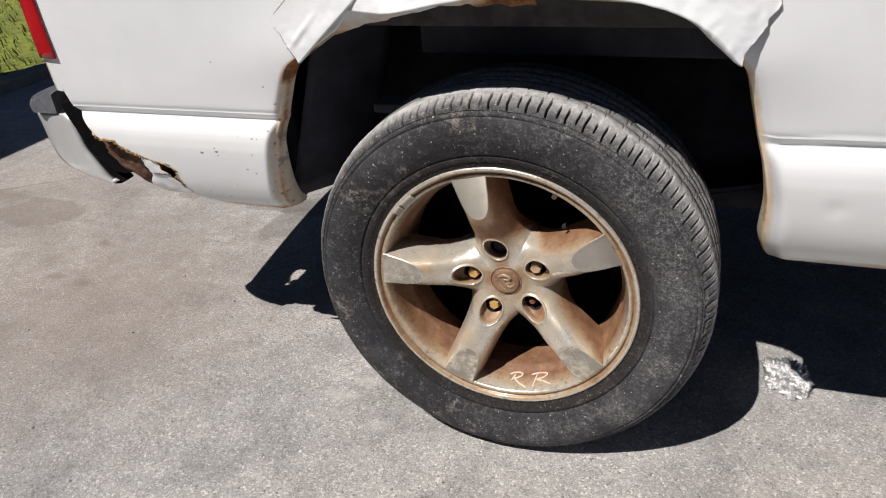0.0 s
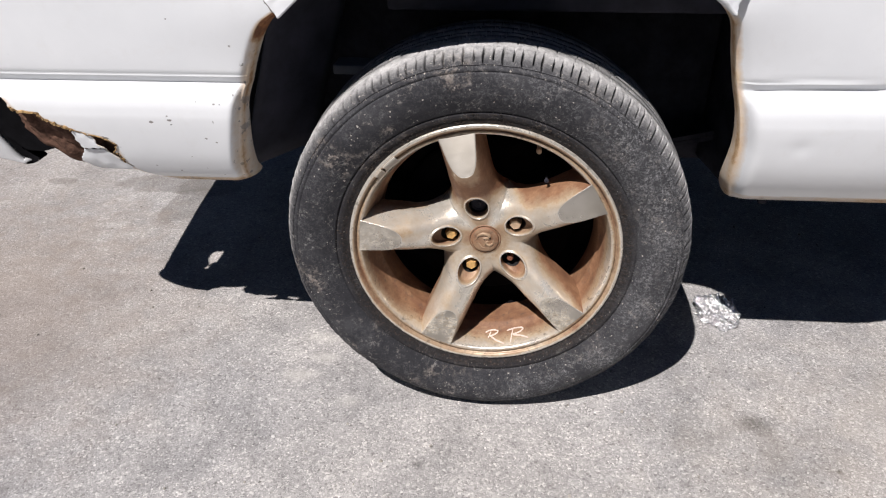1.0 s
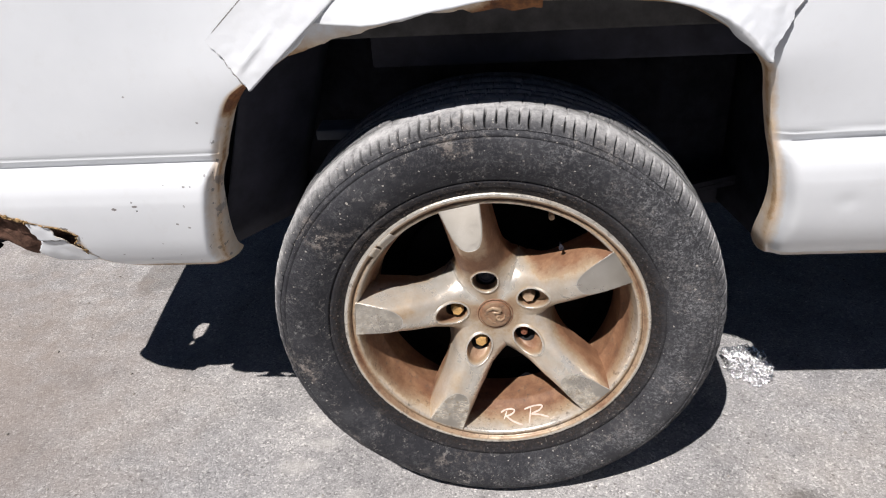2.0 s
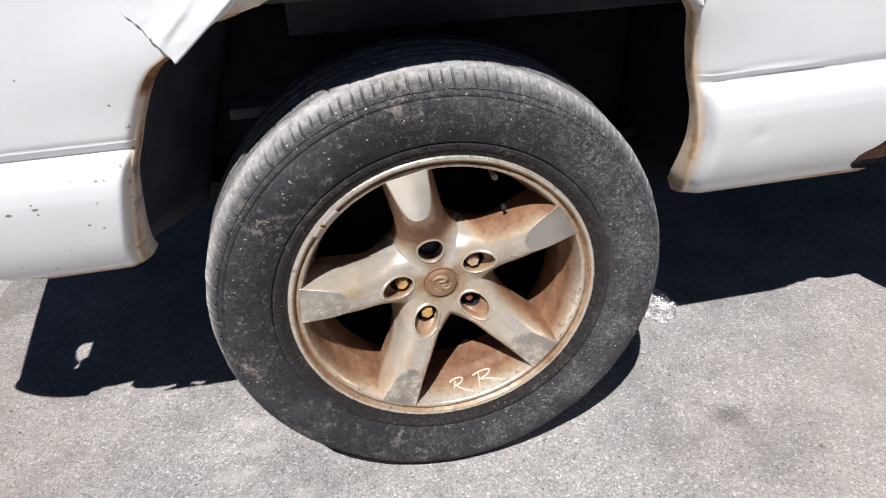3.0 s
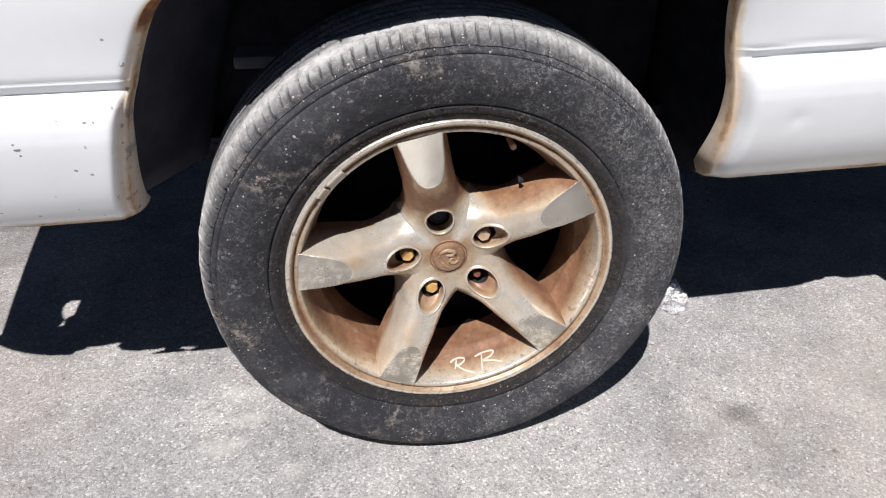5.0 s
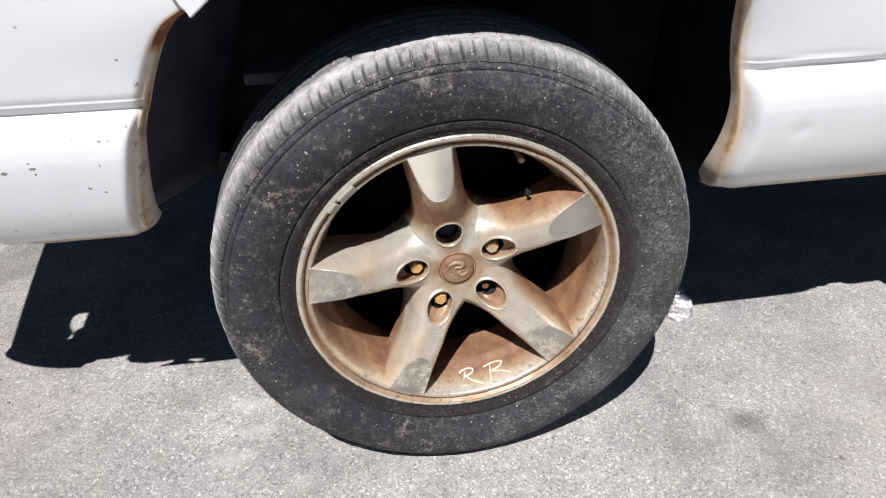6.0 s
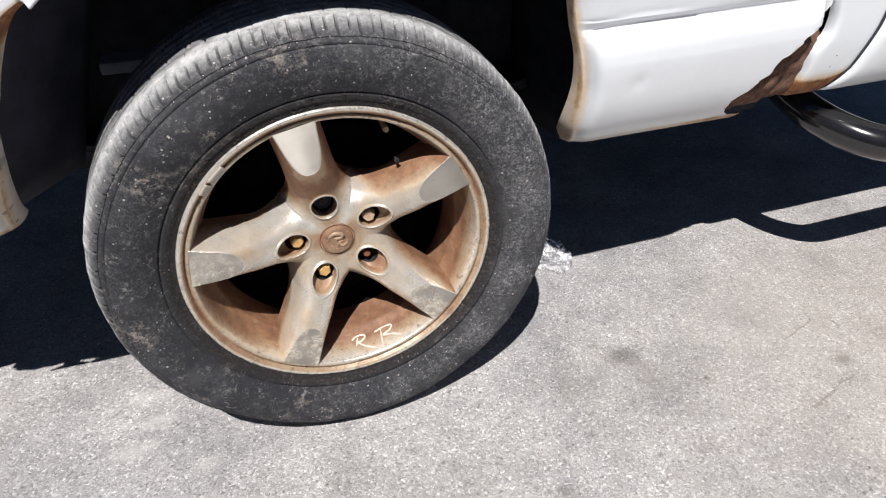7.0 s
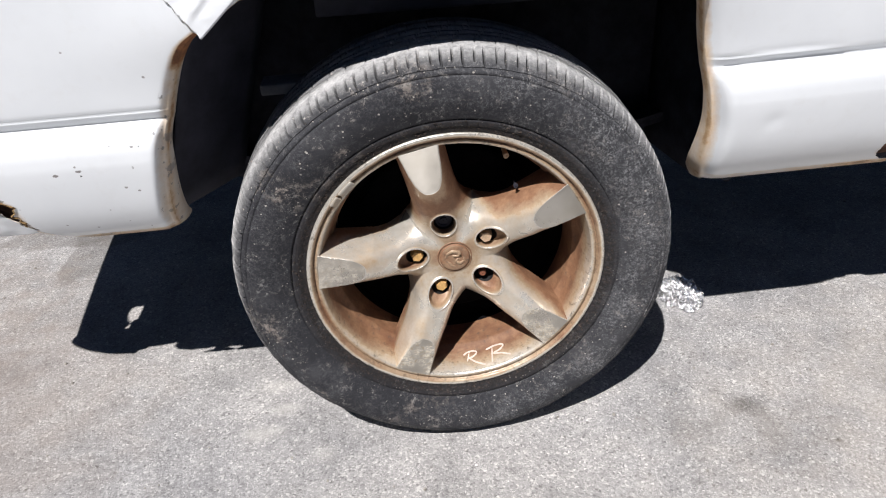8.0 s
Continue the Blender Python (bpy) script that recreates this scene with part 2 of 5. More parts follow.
    m.bump(m.math("ADD", m.math("MULTIPLY", m.noise(9, 3), 0.5), m.math("MULTIPLY", m.math("MULTIPLY", m.noise(160, 4), core), 0.5)), 0.12, 0.004)
    return m.m


def tape_material():
    """White tape, with grime caught along its edge."""
    m = Mat("white_repair_tape", 0.34)
    col = m.mix(m.ramp(m.noise(22, 5), [(0.5, 0.0), (0.85, 0.25)]), (0.68, 0.702, 0.722), (0.54, 0.53, 0.51))
    grime = m.math("MULTIPLY", m.node("MapRange", {0: m.attr("edge"), 1: 0.45, 2: 0.75, 3: 0.0, 4: 1.0}).outputs[0], m.ramp(m.noise(26, 4, 0.7), [(0.47, 0.0), (0.56, 0.9)]))
    m.set(Base_Color=m.mix(grime, col, (0.10, 0.085, 0.07)), Coat_Weight=0.15)
    m.bump(m.noise(30, 3, 0.5, dist=0.2), 0.3, 0.005)
    return m.m


def rubber_material():
    m = Mat("dusty_tyre_rubber", 0.8, spec=0.3)
    p = m.local()
    a = m.axis(p)
    r = m.math("SQRT", m.math("ADD", m.math("MULTIPLY", a[0], a[0]), m.math("MULTIPLY", a[2], a[2])))
    black = m.ramp(m.noise(9, 7, 0.7, p), [(0.3, (0.016, 0.0165, 0.020)), (0.5, (0.024, 0.0245, 0.029)), (0.72, (0.054, 0.055, 0.060))])
    # grey rubbing on the wall, stronger on the side that turns forward
    side = m.node("MapRange", {0: a[0], 1: -0.10, 2: 0.28, 3: 0.30, 4: 1.0}).outputs[0]
    outer = m.node("MapRange", {0: r, 1: 0.285, 2: 0.325, 3: 0.2, 4: 1.0}).outputs[0]
    # broad grey lift forward: the stronger light on that side put into the colour
    black = m.mix(m.math("MULTIPLY", m.math("MULTIPLY", m.node("MapRange", {0: a[0], 1: 0.02, 2: 0.30, 3: 0.0, 4: 0.20}).outputs[0], outer), m.ramp(m.noise(40, 6, 0.8, p), [(0.3, 0.3), (0.7, 1.0)])), black, (0.125, 0.126, 0.131))
    fine = m.ramp(m.noise(210, 7, 0.85, p, 0.6), [(0.48, 0.0), (0.60, 1.0)])
    zone = m.ramp(m.noise(15, 7, 0.85, p, 0.5), [(0.43, 0.04), (0.58, 0.8)])
    front = m.math("MULTIPLY", m.node("MapRange", {0: a[0], 1: 0.10, 2: 0.26, 3: 0.0, 4: 0.75}).outputs[0], m.node("MapRange", {0: a[2], 1: -0.10, 2: 0.08, 3: 0.05, 4: 1.0}).outputs[0])
    zone = m.math("MAXIMUM", zone, m.math("MULTIPLY", front, m.ramp(m.noise(30, 5, 0.7, p, 0.4), [(0.34, 0.15), (0.56, 1.0)])))
    col = m.mix(m.math("MULTIPLY", m.math("MULTIPLY", fine, zone), m.math("MULTIPLY", side, outer)), black, (0.30, 0.302, 0.308))
    # pale specks and brown mud, in clusters
    for scale, least, fat, tint, seed in ((95, 0.62, 0.14, (0.45, 0.415, 0.37), 0.0), (150, 0.62, 0.20, (0.46, 0.43, 0.385), 3.7), (60, 0.72, 0.11, (0.22, 0.155, 0.115), 8.1)):
        q = m.node("VectorMath", {0: p, 1: (seed, seed, seed)}, operation="ADD").outputs[0]
        c = m.cells(scale, q)
        rgb = m.node("SeparateColor", {0: c.outputs["Color"]}).outputs
        d = m.math("ADD", c.outputs["Distance"], m.math("MULTIPLY", m.noise(scale * 3.2, 4, 0.7, q), 0.42))
        dots = m.math("MULTIPLY", m.math("LESS_THAN", d, m.math("ADD", fat, m.math("MULTIPLY", rgb[1], 0.25))), m.math("GREATER_THAN", rgb[0], least))
        clump = m.ramp(m.noise(6.5, 4, 0.65, q), [(0.42, 0.0), (0.54, 1.0)])
        col = m.mix(m.math("MULTIPLY", m.math("MULTIPLY", dots, clump), 0.9), col, tint)
    smear = m.math("MULTIPLY", m.ramp(m.noise(95, 7, 0.85, p, 0.4), [(0.53, 0.0), (0.585, 0.9)]), m.ramp(m.noise(24, 5, 0.7, m.node("VectorMath", {0: p, 1: (1, 7, 3)}, operation="ADD").outputs[0]), [(0.49, 0.0), (0.62, 1.0)]))
    col = m.mix(smear, col, m.ramp(m.noise(20, 3, 0.5, p), [(0.4, (0.20, 0.196, 0.190)), (0.62, (0.26, 0.238, 0.218))]))
    mud = m.math("MULTIPLY", m.ramp(m.noise(60, 6, 0.8, p), [(0.50, 0.0), (0.60, 0.8)]), m.ramp(m.noise(8, 3, 0.5, m.node("VectorMath", {0: p, 1: (5, 2, 1)}, operation="ADD").outputs[0]), [(0.54, 0.0), (0.64, 1.0)]))
    mud = m.math("MULTIPLY", mud, m.node("MapRange", {0: a[0], 1: 0.10, 2: -0.24, 3: 0.30, 4: 1.25}).outputs[0])
    col = m.mix(mud, col, m.mix(m.noise(140, 2, 0.5, p), (0.09, 0.066, 0.054), (0.44, 0.40, 0.36)))
    # road dust on the worn shoulder
    sh = m.math("POWER", m.node("MapRange", {0: r, 1: 0.375, 2: 0.4015, 3: 0.0, 4: 1.0}).outputs[0], 1.6)
    # dust ends at the arch's shadow line, so that shade is in the colour
    inward = m.node("MapRange", {0: a[1], 1: -0.036, 2: -0.050, 3: 0.24, 4: 1.0}).outputs[0]
    sh = m.math("MULTIPLY", m.math("MULTIPLY", sh, inward), m.ramp(m.noise(70, 7, 0.8, p), [(0.30, 0.15), (0.62, 1.0)]))
    col = m.mix(sh, col, m.ramp(m.noise(30, 5, 0.7, p), [(0.3, (0.24, 0.24, 0.24)), (0.7, (0.47, 0.466, 0.458))]))
    # sunlit outer edge of the shoulder brightened in the colour, along with its dust
    worn = m.math("MULTIPLY", m.math("MULTIPLY", m.node("MapRange", {0: r, 1: 0.388, 2: 0.3995, 3: 0.0, 4: 0.7}).outputs[0], inward), m.ramp(m.noise(55, 7, 0.8, p), [(0.36, 0.08), (0.60, 1.0)]))
    col = m.mix(worn, col, (0.66, 0.655, 0.645))
    bead = m.math("MULTIPLY", m.node("MapRange", {0: r, 1: 0.296, 2: 0.280, 3: 0.0, 4: 1.0}).outputs[0], m.ramp(m.noise(150, 6, 0.85, p), [(0.40, 0.25), (0.52, 0.95)]))
    col = m.mix(bead, col, m.ramp(m.noise(170, 5, 0.8, p), [(0.45, (0.013, 0.012, 0.012)), (0.58, (0.030, 0.022, 0.019)), (0.68, (0.13, 0.092, 0.068))]))
    m.set(Base_Color=col).bump(m.math("ADD", m.noise(260, 6, 0.8, p), m.math("MULTIPLY", m.math("ADD", mud, bead), 0.7)), 0.5, 0.0022)
    return m.m


def alloy_material():
    """Silver wheel paint under brake dust and rust stain; the flat spoke ends are bare metal."""
    m = Mat("brake_dusted_alloy", 0.42, 0.4)
    silver = m.ramp(m.noise(30, 6, 0.7), [(0.3, (0.545, 0.505, 0.435)), (0.65, (0.73, 0.695, 0.625))])
    f = m.math("ADD", m.attr("stain"), m.math("MULTIPLY", m.math("SUBTRACT", m.noise(8.5, 6, 0.65), 0.5), 1.5))
    f = m.math("ADD", f, m.math("MULTIPLY", m.math("SUBTRACT", m.noise(90, 6, 0.75), 0.5), 0.5))
    tan = m.ramp(m.noise(34, 5, 0.7), [(0.3, (0.365, 0.262, 0.162)), (0.7, (0.51, 0.395, 0.268))])
    brown = m.ramp(m.noise(26, 6, 0.75), [(0.25, (0.115, 0.053, 0.030)), (0.5, (0.205, 0.102, 0.054)), (0.75, (0.32, 0.185, 0.102))])
    k1 = m.node("MapRange", {0: f, 1: 0.02, 2: 0.48, 3: 0.0, 4: 1.0}).outputs[0]
    k2 = m.node("MapRange", {0: f, 1: 0.40, 2: 0.80, 3: 0.0, 4: 1.0}).outputs[0]
    col = m.mix(k2, m.mix(k1, silver, tan), brown)
    over = m.attr("over")
    pad = m.node("MapRange", {0: over, 1: 0.05, 2: 0.20, 3: 0.0, 4: 1.0}).outputs[0]
    # pale line round each flat end: the lit bevel painted into the colour
    ring = m.math("MULTIPLY", pad, m.node("MapRange", {0: over, 1: 0.75, 2: 0.35, 3: 0.0, 4: 0.8}).outputs[0])
    bad = m.math("MULTIPLY", m.ramp(m.noise(24, 4, 0.6), [(0.44, 0.0), (0.54, 1.0)]), m.math("MULTIPLY", m.node("MapRange", {0: m.axis()[2], 1: 0.50, 2: 0.33, 3: 0.0, 4: 1.0}).outputs[0], m.ramp(m.noise(110, 7, 0.85, m.node("VectorMath", {0: m.place(), 1: (1.0, 1.0, 2.2)}, operation="MULTIPLY").outputs[0], 1.2), [(0.44, 0.0), (0.53, 1.0)])))
    bare = m.mix(bad, m.ramp(m.noise(12, 3), [(0.3, (0.40, 0.37, 0.32)), (0.7, (0.50, 0.475, 0.43))]), m.mix(m.ramp(m.noise(70, 4), [(0.4, 0.0), (0.55, 1.0)]), (0.40, 0.32, 0.22), (0.80, 0.74, 0.62)))
    col = m.mix(pad, col, m.mix(ring, bare, (0.74, 0.72, 0.68)))
    crust = m.math("MULTIPLY", m.math("LESS_THAN", m.math("ABSOLUTE", over), 0.03), m.ramp(m.noise(75, 7, 0.8), [(0.54, 0.0), (0.66, 0.75)]))
    col = m.mix(crust, col, (0.085, 0.060, 0.042))
    # nut bores turn black here: the shade inside them put into the colour
    bore_shade = m.attr("bore_shade")
    col = m.mix(bore_shade, col, (0.005, 0.005, 0.006))
    k = m.math("ADD", m.math("MULTIPLY", k1, 0.45), m.math("MULTIPLY", k2, 0.55))
    clean = m.math("MULTIPLY", m.math("SUBTRACT", 1.0, k), m.math("SUBTRACT", 1.0, bore_shade))
    m.set(Base_Color=col, Metallic=m.math("MAXIMUM", m.math("MULTIPLY", clean, 0.55), m.math("MULTIPLY", m.math("MULTIPLY", pad, m.math("SUBTRACT", 1.0, bad)), 0.75)),
          Roughness=m.math("SUBTRACT", 0.66, m.math("MULTIPLY", clean, 0.41)), Coat_Weight=m.math("MULTIPLY", clean, 0.8), Coat_Roughness=0.16)
    # turned finish on the bare ends: the sheen runs along the spokes
    m.b.inputs["Anisotropic Rotation"].default_value = 0.25
    m.set(Anisotropic=m.math("MULTIPLY", pad, 0.85), Tangent=m.node("Tangent").outputs[0])
    m.t.nodes["Tangent"].direction_type, m.t.nodes["Tangent"].axis = "RADIAL", "Y"
    m.bump(m.math("ADD", m.noise(190, 6, 0.8), m.math("MULTIPLY", bad, m.math("MULTIPLY", pad, 0.8))), 0.3, 0.0013)
    return m.m


def machined_material():
    """Bare flat ends of the spokes, corroded in places."""
    m = Mat("machined_alloy", 0.45, 0.3)
    scratch = m.noise(90, 4, 0.7, m.node("VectorMath", {0: m.place(), 1: (5, 1, 1)}, operation="MULTIPLY").outputs[0])
    bad = m.math("MULTIPLY", m.ramp(m.noise(26, 4, 0.6), [(0.40, 0.0), (0.54, 1.0)]), m.ramp(m.noise(150, 6, 0.8), [(0.42, 0.0), (0.56, 0.9)]))
    col = m.mix(bad, (0.44, 0.41, 0.36), m.mix(m.noise(60, 3), (0.24, 0.16, 0.09), (0.66, 0.60, 0.50)))
    m.set(Base_Color=col, Roughness=m.math("ADD", 0.36, m.math("MULTIPLY", scratch, 0.25))).bump(m.math("ADD", scratch, bad), 0.2, 0.001)
    return m.m


def plain(name, colour, rough=0.6, metal=0.0, grain=40.0, vary=0.3, bump=0.25, spec=0.5):
    m = Mat(name, rough, metal, spec)
    lo, hi = [c * (1 - vary) for c in colour], [min(1, c * (1 + vary)) for c in colour]
    col = m.ramp(m.noise(grain, 5, 0.65), [(0.3, lo), (0.7, hi)])
    col = m.mix(1.0, col, m.ramp(m.noise(grain / 9, 3), [(0.35, 0.82), (0.65, 1.1)]), "MULTIPLY")
    m.set(Base_Color=col).bump(m.noise(grain * 3, 4), bump, 0.002)
    return m.m


ASPHALT, PAINT, TAPE = asphalt_material(), paint_material(), tape_material()
CRUST = plain("crumbling_golden_rust", (0.36, 0.235, 0.11), 0.9, 0, 170, 0.95, 1.5, 0.2)
RUST_DARK = plain("dark_flaking_rust", (0.125, 0.070, 0.050), 0.9, 0, 60, 0.6, 1.0, 0.2)
RUBBER, ALLOY, MACHINED = rubber_material(), alloy_material(), machined_material()
NUT_RUST = plain("orange_rusted_nut", (0.55, 0.33, 0.12), 0.75, 0.1, 120, 0.35)
NUT_PALE = plain("pale_dusty_nut", (0.46, 0.33, 0.22), 0.65, 0.3, 120, 0.3)
STUD = plain("rusted_stud", (0.24, 0.09, 0.05), 0.8, 0.2, 150, 0.4)
# near black: shade behind the spokes put into the colour; also the bumper filler
SHADE_BLACK = plain("shade_and_plastic_black", (0.005, 0.005, 0.006), 0.9, 0, 40, 0.4, 0.3, 0.05)
UNDERCOAT = plain("black_undercoat", (0.034, 0.034, 0.045), 0.85, 0, 25, 0.5, 0.4, 0.2)
DUSTY = plain("dusty_grey_steel", (0.105, 0.100, 0.098), 0.9, 0, 18, 0.35, 0.3, 0.2)
LINER = plain("dark_plastic_liner", (0.056, 0.056, 0.074), 0.7, 0, 12, 0.35, 0.2, 0.3)
BUMPER = plain("silver_grey_bumper", (0.55, 0.56, 0.57), 0.35, 0.25, 12, 0.1, 0.08)
PAD = plain("grey_black_bumper_pad", (0.105, 0.112, 0.128), 0.6, 0, 60, 0.25)
TUBE = plain("glossy_black_tube", (0.012, 0.012, 0.013), 0.16, 0, 9, 0.4, 0.05)
TUBE.node_tree.nodes["Principled BSDF"].inputs["Coat Weight"].default_value = 0.6
LENS = plain("red_lamp_lens", (0.42, 0.012, 0.016), 0.15, 0, 30, 0.15, 0.03)
FOIL = plain("crumpled_foil", (0.84, 0.84, 0.85), 0.22, 0.9, 130, 0.15, 0.9)
CRUMB = plain("dried_dirt", (0.034, 0.025, 0.020), 0.95, 0, 220, 0.7)
CHALK = plain("chalk_mark", (0.72, 0.58, 0.50), 0.9, 0, 200, 0.12)
GRASS = plain("sunlit_grass", (0.165, 0.205, 0.040), 0.8, 0, 5, 0.45)
SOIL = plain("lawn_soil", (0.150, 0.172, 0.024), 0.95, 0, 16, 0.65)
KERB = plain("concrete_kerb", (0.16, 0.155, 0.145), 0.9, 0, 30, 0.2)
ADDED_WALL = plain("dark_added_wall", (0.055, 0.052, 0.050), 0.9, 0, 14, 0.25)
BRACKET = plain("dusty_bracket", (0.16, 0.165, 0.175), 0.9, 0, 30, 0.2)
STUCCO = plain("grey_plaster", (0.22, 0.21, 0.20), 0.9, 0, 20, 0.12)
GRIT = plain("loose_grit", (0.30, 0.28, 0.25), 0.9, 0, 90, 0.5)


# ---------------------------------------------------------------- building helpers
def part(name, bm, material, parent=None, label="", smooth=False, bevel=0.0):
    """Links a bmesh as one mesh object, under a thing or a part."""
    if bevel:
        bmesh.ops.bevel(bm, geom=[e for e in bm.edges if e.is_manifold and e.calc_face_angle(0) > 0.5], offset=bevel, segments=2, affect="EDGES", profile=0.6)
    me = bpy.data.meshes.new(name)
    bm.to_mesh(me)
    bm.free()
    for mt in (material if isinstance(material, (list, tuple)) else [material]):
        me.materials.append(mt)
    if smooth:
        me.polygons.foreach_set("use_smooth", [True] * len(me.polygons))
    ob = new(name, me)
    if parent:
        ob.parent = parent
    if label:
        tagged(ob, label)
    return ob


def box(x0, x1, y0, y1, z0, z1, bm=None):
    bm = bm or bmesh.new()
    m = Matrix.Translation(((x0 + x1) / 2, (y0 + y1) / 2, (z0 + z1) / 2)) @ Matrix.Diagonal((x1 - x0, y1 - y0, z1 - z0, 1))
    bmesh.ops.create_cube(bm, size=1.0, matrix=m)
    return bm


def grid(rows, closed=False, bm=None):
    """A sheet through rows of points."""
    bm = bm or bmesh.new()
    vs = [[bm.verts.new(p) for p in row] for row in rows]
    n = len(vs[0])
    for a, b in zip(vs, vs[1:]):
        for i in range(n if closed else n - 1):
            j = (i + 1) % n
            bm.faces.new((a[i], a[j], b[j], b[i]))
    return bm


def tube(points, r, segments=16, bm=None, cap=True):
    """A round tube along points; r: one radius, or one for each point."""
    bm = bm or bmesh.new()
    pts = [Vector(p) for p in points]
    rs = r if isinstance(r, (list, tuple)) else [r] * len(pts)
    rings, up = [], Vector((0.05, 0.1, 1)).normalized()
    for i, p in enumerate(pts):
        d = (pts[min(i + 1, len(pts) - 1)] - pts[max(i - 1, 0)]).normalized()
        u = d.cross(up)
        if u.length < 1e-4:
            u = d.cross(Vector((1, 0, 0)))
        u.normalize()
        w = u.cross(d)
        rings.append([bm.verts.new(p + rs[i] * (math.cos(k * math.tau / segments) * u + math.sin(k * math.tau / segments) * w)) for k in range(segments)])
    for a, b in zip(rings, rings[1:]):
        for k in range(segments):
            bm.faces.new((a[k], a[(k + 1) % segments], b[(k + 1) % segments], b[k]))
    if cap:
        bm.faces.new(rings[0][::-1])
        bm.faces.new(rings[-1])
    return bm


def spin(profile, segments=128, bm=None, closed=False):
    """Turns (radius, y) points round the y axis."""
    pts = profile + ([profile[0]] if closed else [])
    rows = [[(r * math.cos(k * math.tau / segments), y, r * math.sin(k * math.tau / segments)) for k in range(segments)] for r, y in pts]
    bm = grid(rows, True, bm)
    bmesh.ops.remove_doubles(bm, verts=bm.verts, dist=1e-6)
    return bm


def curve_at(table, v):
    """Linear reading of a table of (key, value) pairs."""
    if v <= table[0][0]:
        return table[0][1]
    for (a, p), (b, q) in zip(table, table[1:]):
        if v <= b:
            return p + (q - p) * (v - a) / (b - a)
    return table[-1][1]


def smooth_at(table, v):
    """Smooth reading of a table, without overshoot."""
    i = 0
    while i < len(table) - 2 and v > table[i + 1][0]:
        i += 1
    (a, p), (b, q) = table[i], table[i + 1]

    def slope(j):
        if j <= 0 or j >= len(table) - 1:
            return 0.0 if j < 0 else (table[min(j + 1, len(table) - 1)][1] - table[max(j - 1, 0)][1]) / (table[min(j + 1, len(table) - 1)][0] - table[max(j - 1, 0)][0])
        h0, h1 = table[j][0] - table[j - 1][0], table[j + 1][0] - table[j][0]
        d0, d1 = (table[j][1] - table[j - 1][1]) / h0, (table[j + 1][1] - table[j][1]) / h1
        if d0 * d1 <= 0:
            return 0.0
        w0, w1 = 2 * h1 + h0, h1 + 2 * h0
        return (w0 + w1) / (w0 / d0 + w1 / d1)

    h = b - a
    t = max(0.0, min(1.0, (v - a) / h))
    return (2 * t ** 3 - 3 * t * t + 1) * p + (t ** 3 - 2 * t * t + t) * h * slope(i) + (3 * t * t - 2 * t ** 3) * q + (t ** 3 - t * t) * h * slope(i + 1)


def thicken(bm, d):
    bmesh.ops.recalc_face_normals(bm, faces=bm.faces)
    bmesh.ops.solidify(bm, geom=bm.faces[:], thickness=d)
    return bm


def set_attr(ob, name, values):
    at = ob.data.attributes.new(name, "FLOAT", "POINT")
    at.data.foreach_set("value", values)


# ---------------------------------------------------------------- ground
def build_ground():
    xs = [-60, -25, -12, -6, -3.85, -2, -1.2, -0.6, 0, 0.6, 1.2, 2, 4, 8, 20, 60]
    ys = [-60, -20, -8, -4, -2, -1, -0.5, 0, 0.5, 1, 2, 4, 8, 20, 60]
    bm = grid([[(x, y, 0.0) for x in xs] for y in ys])
    tagged(part("ground", bm, ASPHALT), "worn grey asphalt driveway with pale aggregate", "ground", kind="structure")
    lawn = grid([[(-3.97 - 56 * (i / 14) ** 2.2, -40 + 80 * j / 30, 0.07 + 0.05 * noise.noise((i * 0.9, j * 0.7, 0)) * min(1, i)) for i in range(15)] for j in range(31)])
    tagged(part("lawn", lawn, SOIL), "mown yellow-green lawn beside the driveway", "lawn", kind="structure")
    tagged(part("kerb", box(-3.98, -3.85, -40, 40, -0.1, 0.08), KERB, bevel=0.015), "low concrete kerb along the lawn", "kerb", kind="structure")
    rnd = random.Random(5)
    verts, faces = [], []
    for _ in range(9000):
        x, y = -3.99 - 6.5 * rnd.random() ** 1.3, rnd.uniform(1.0, 8.0)
        h, a = rnd.uniform(0.04, 0.10), rnd.uniform(0, math.pi)
        w = rnd.uniform(0.004, 0.010)
        b = len(verts)
        dx, dy = w * math.cos(a), w * math.sin(a)
        lx, ly = rnd.uniform(-0.04, 0.04), rnd.uniform(-0.04, 0.04)
        verts += [(x - dx, y - dy, 0.05), (x + dx, y + dy, 0.05), (x + lx * 0.4 + dx * 0.7, y + ly * 0.4 + dy * 0.7, 0.05 + h * 0.6), (x + lx, y + ly, 0.05 + h)]
        faces += [(b, b + 1, b + 2), (b, b + 2, b + 3)]
    me = bpy.data.meshes.new("grass")
    me.from_pydata(verts, [], faces)
    me.materials.append(GRASS)
    tagged(new("grass", me), "short yellow-green grass blades on the lawn", "grass", kind="stuff")


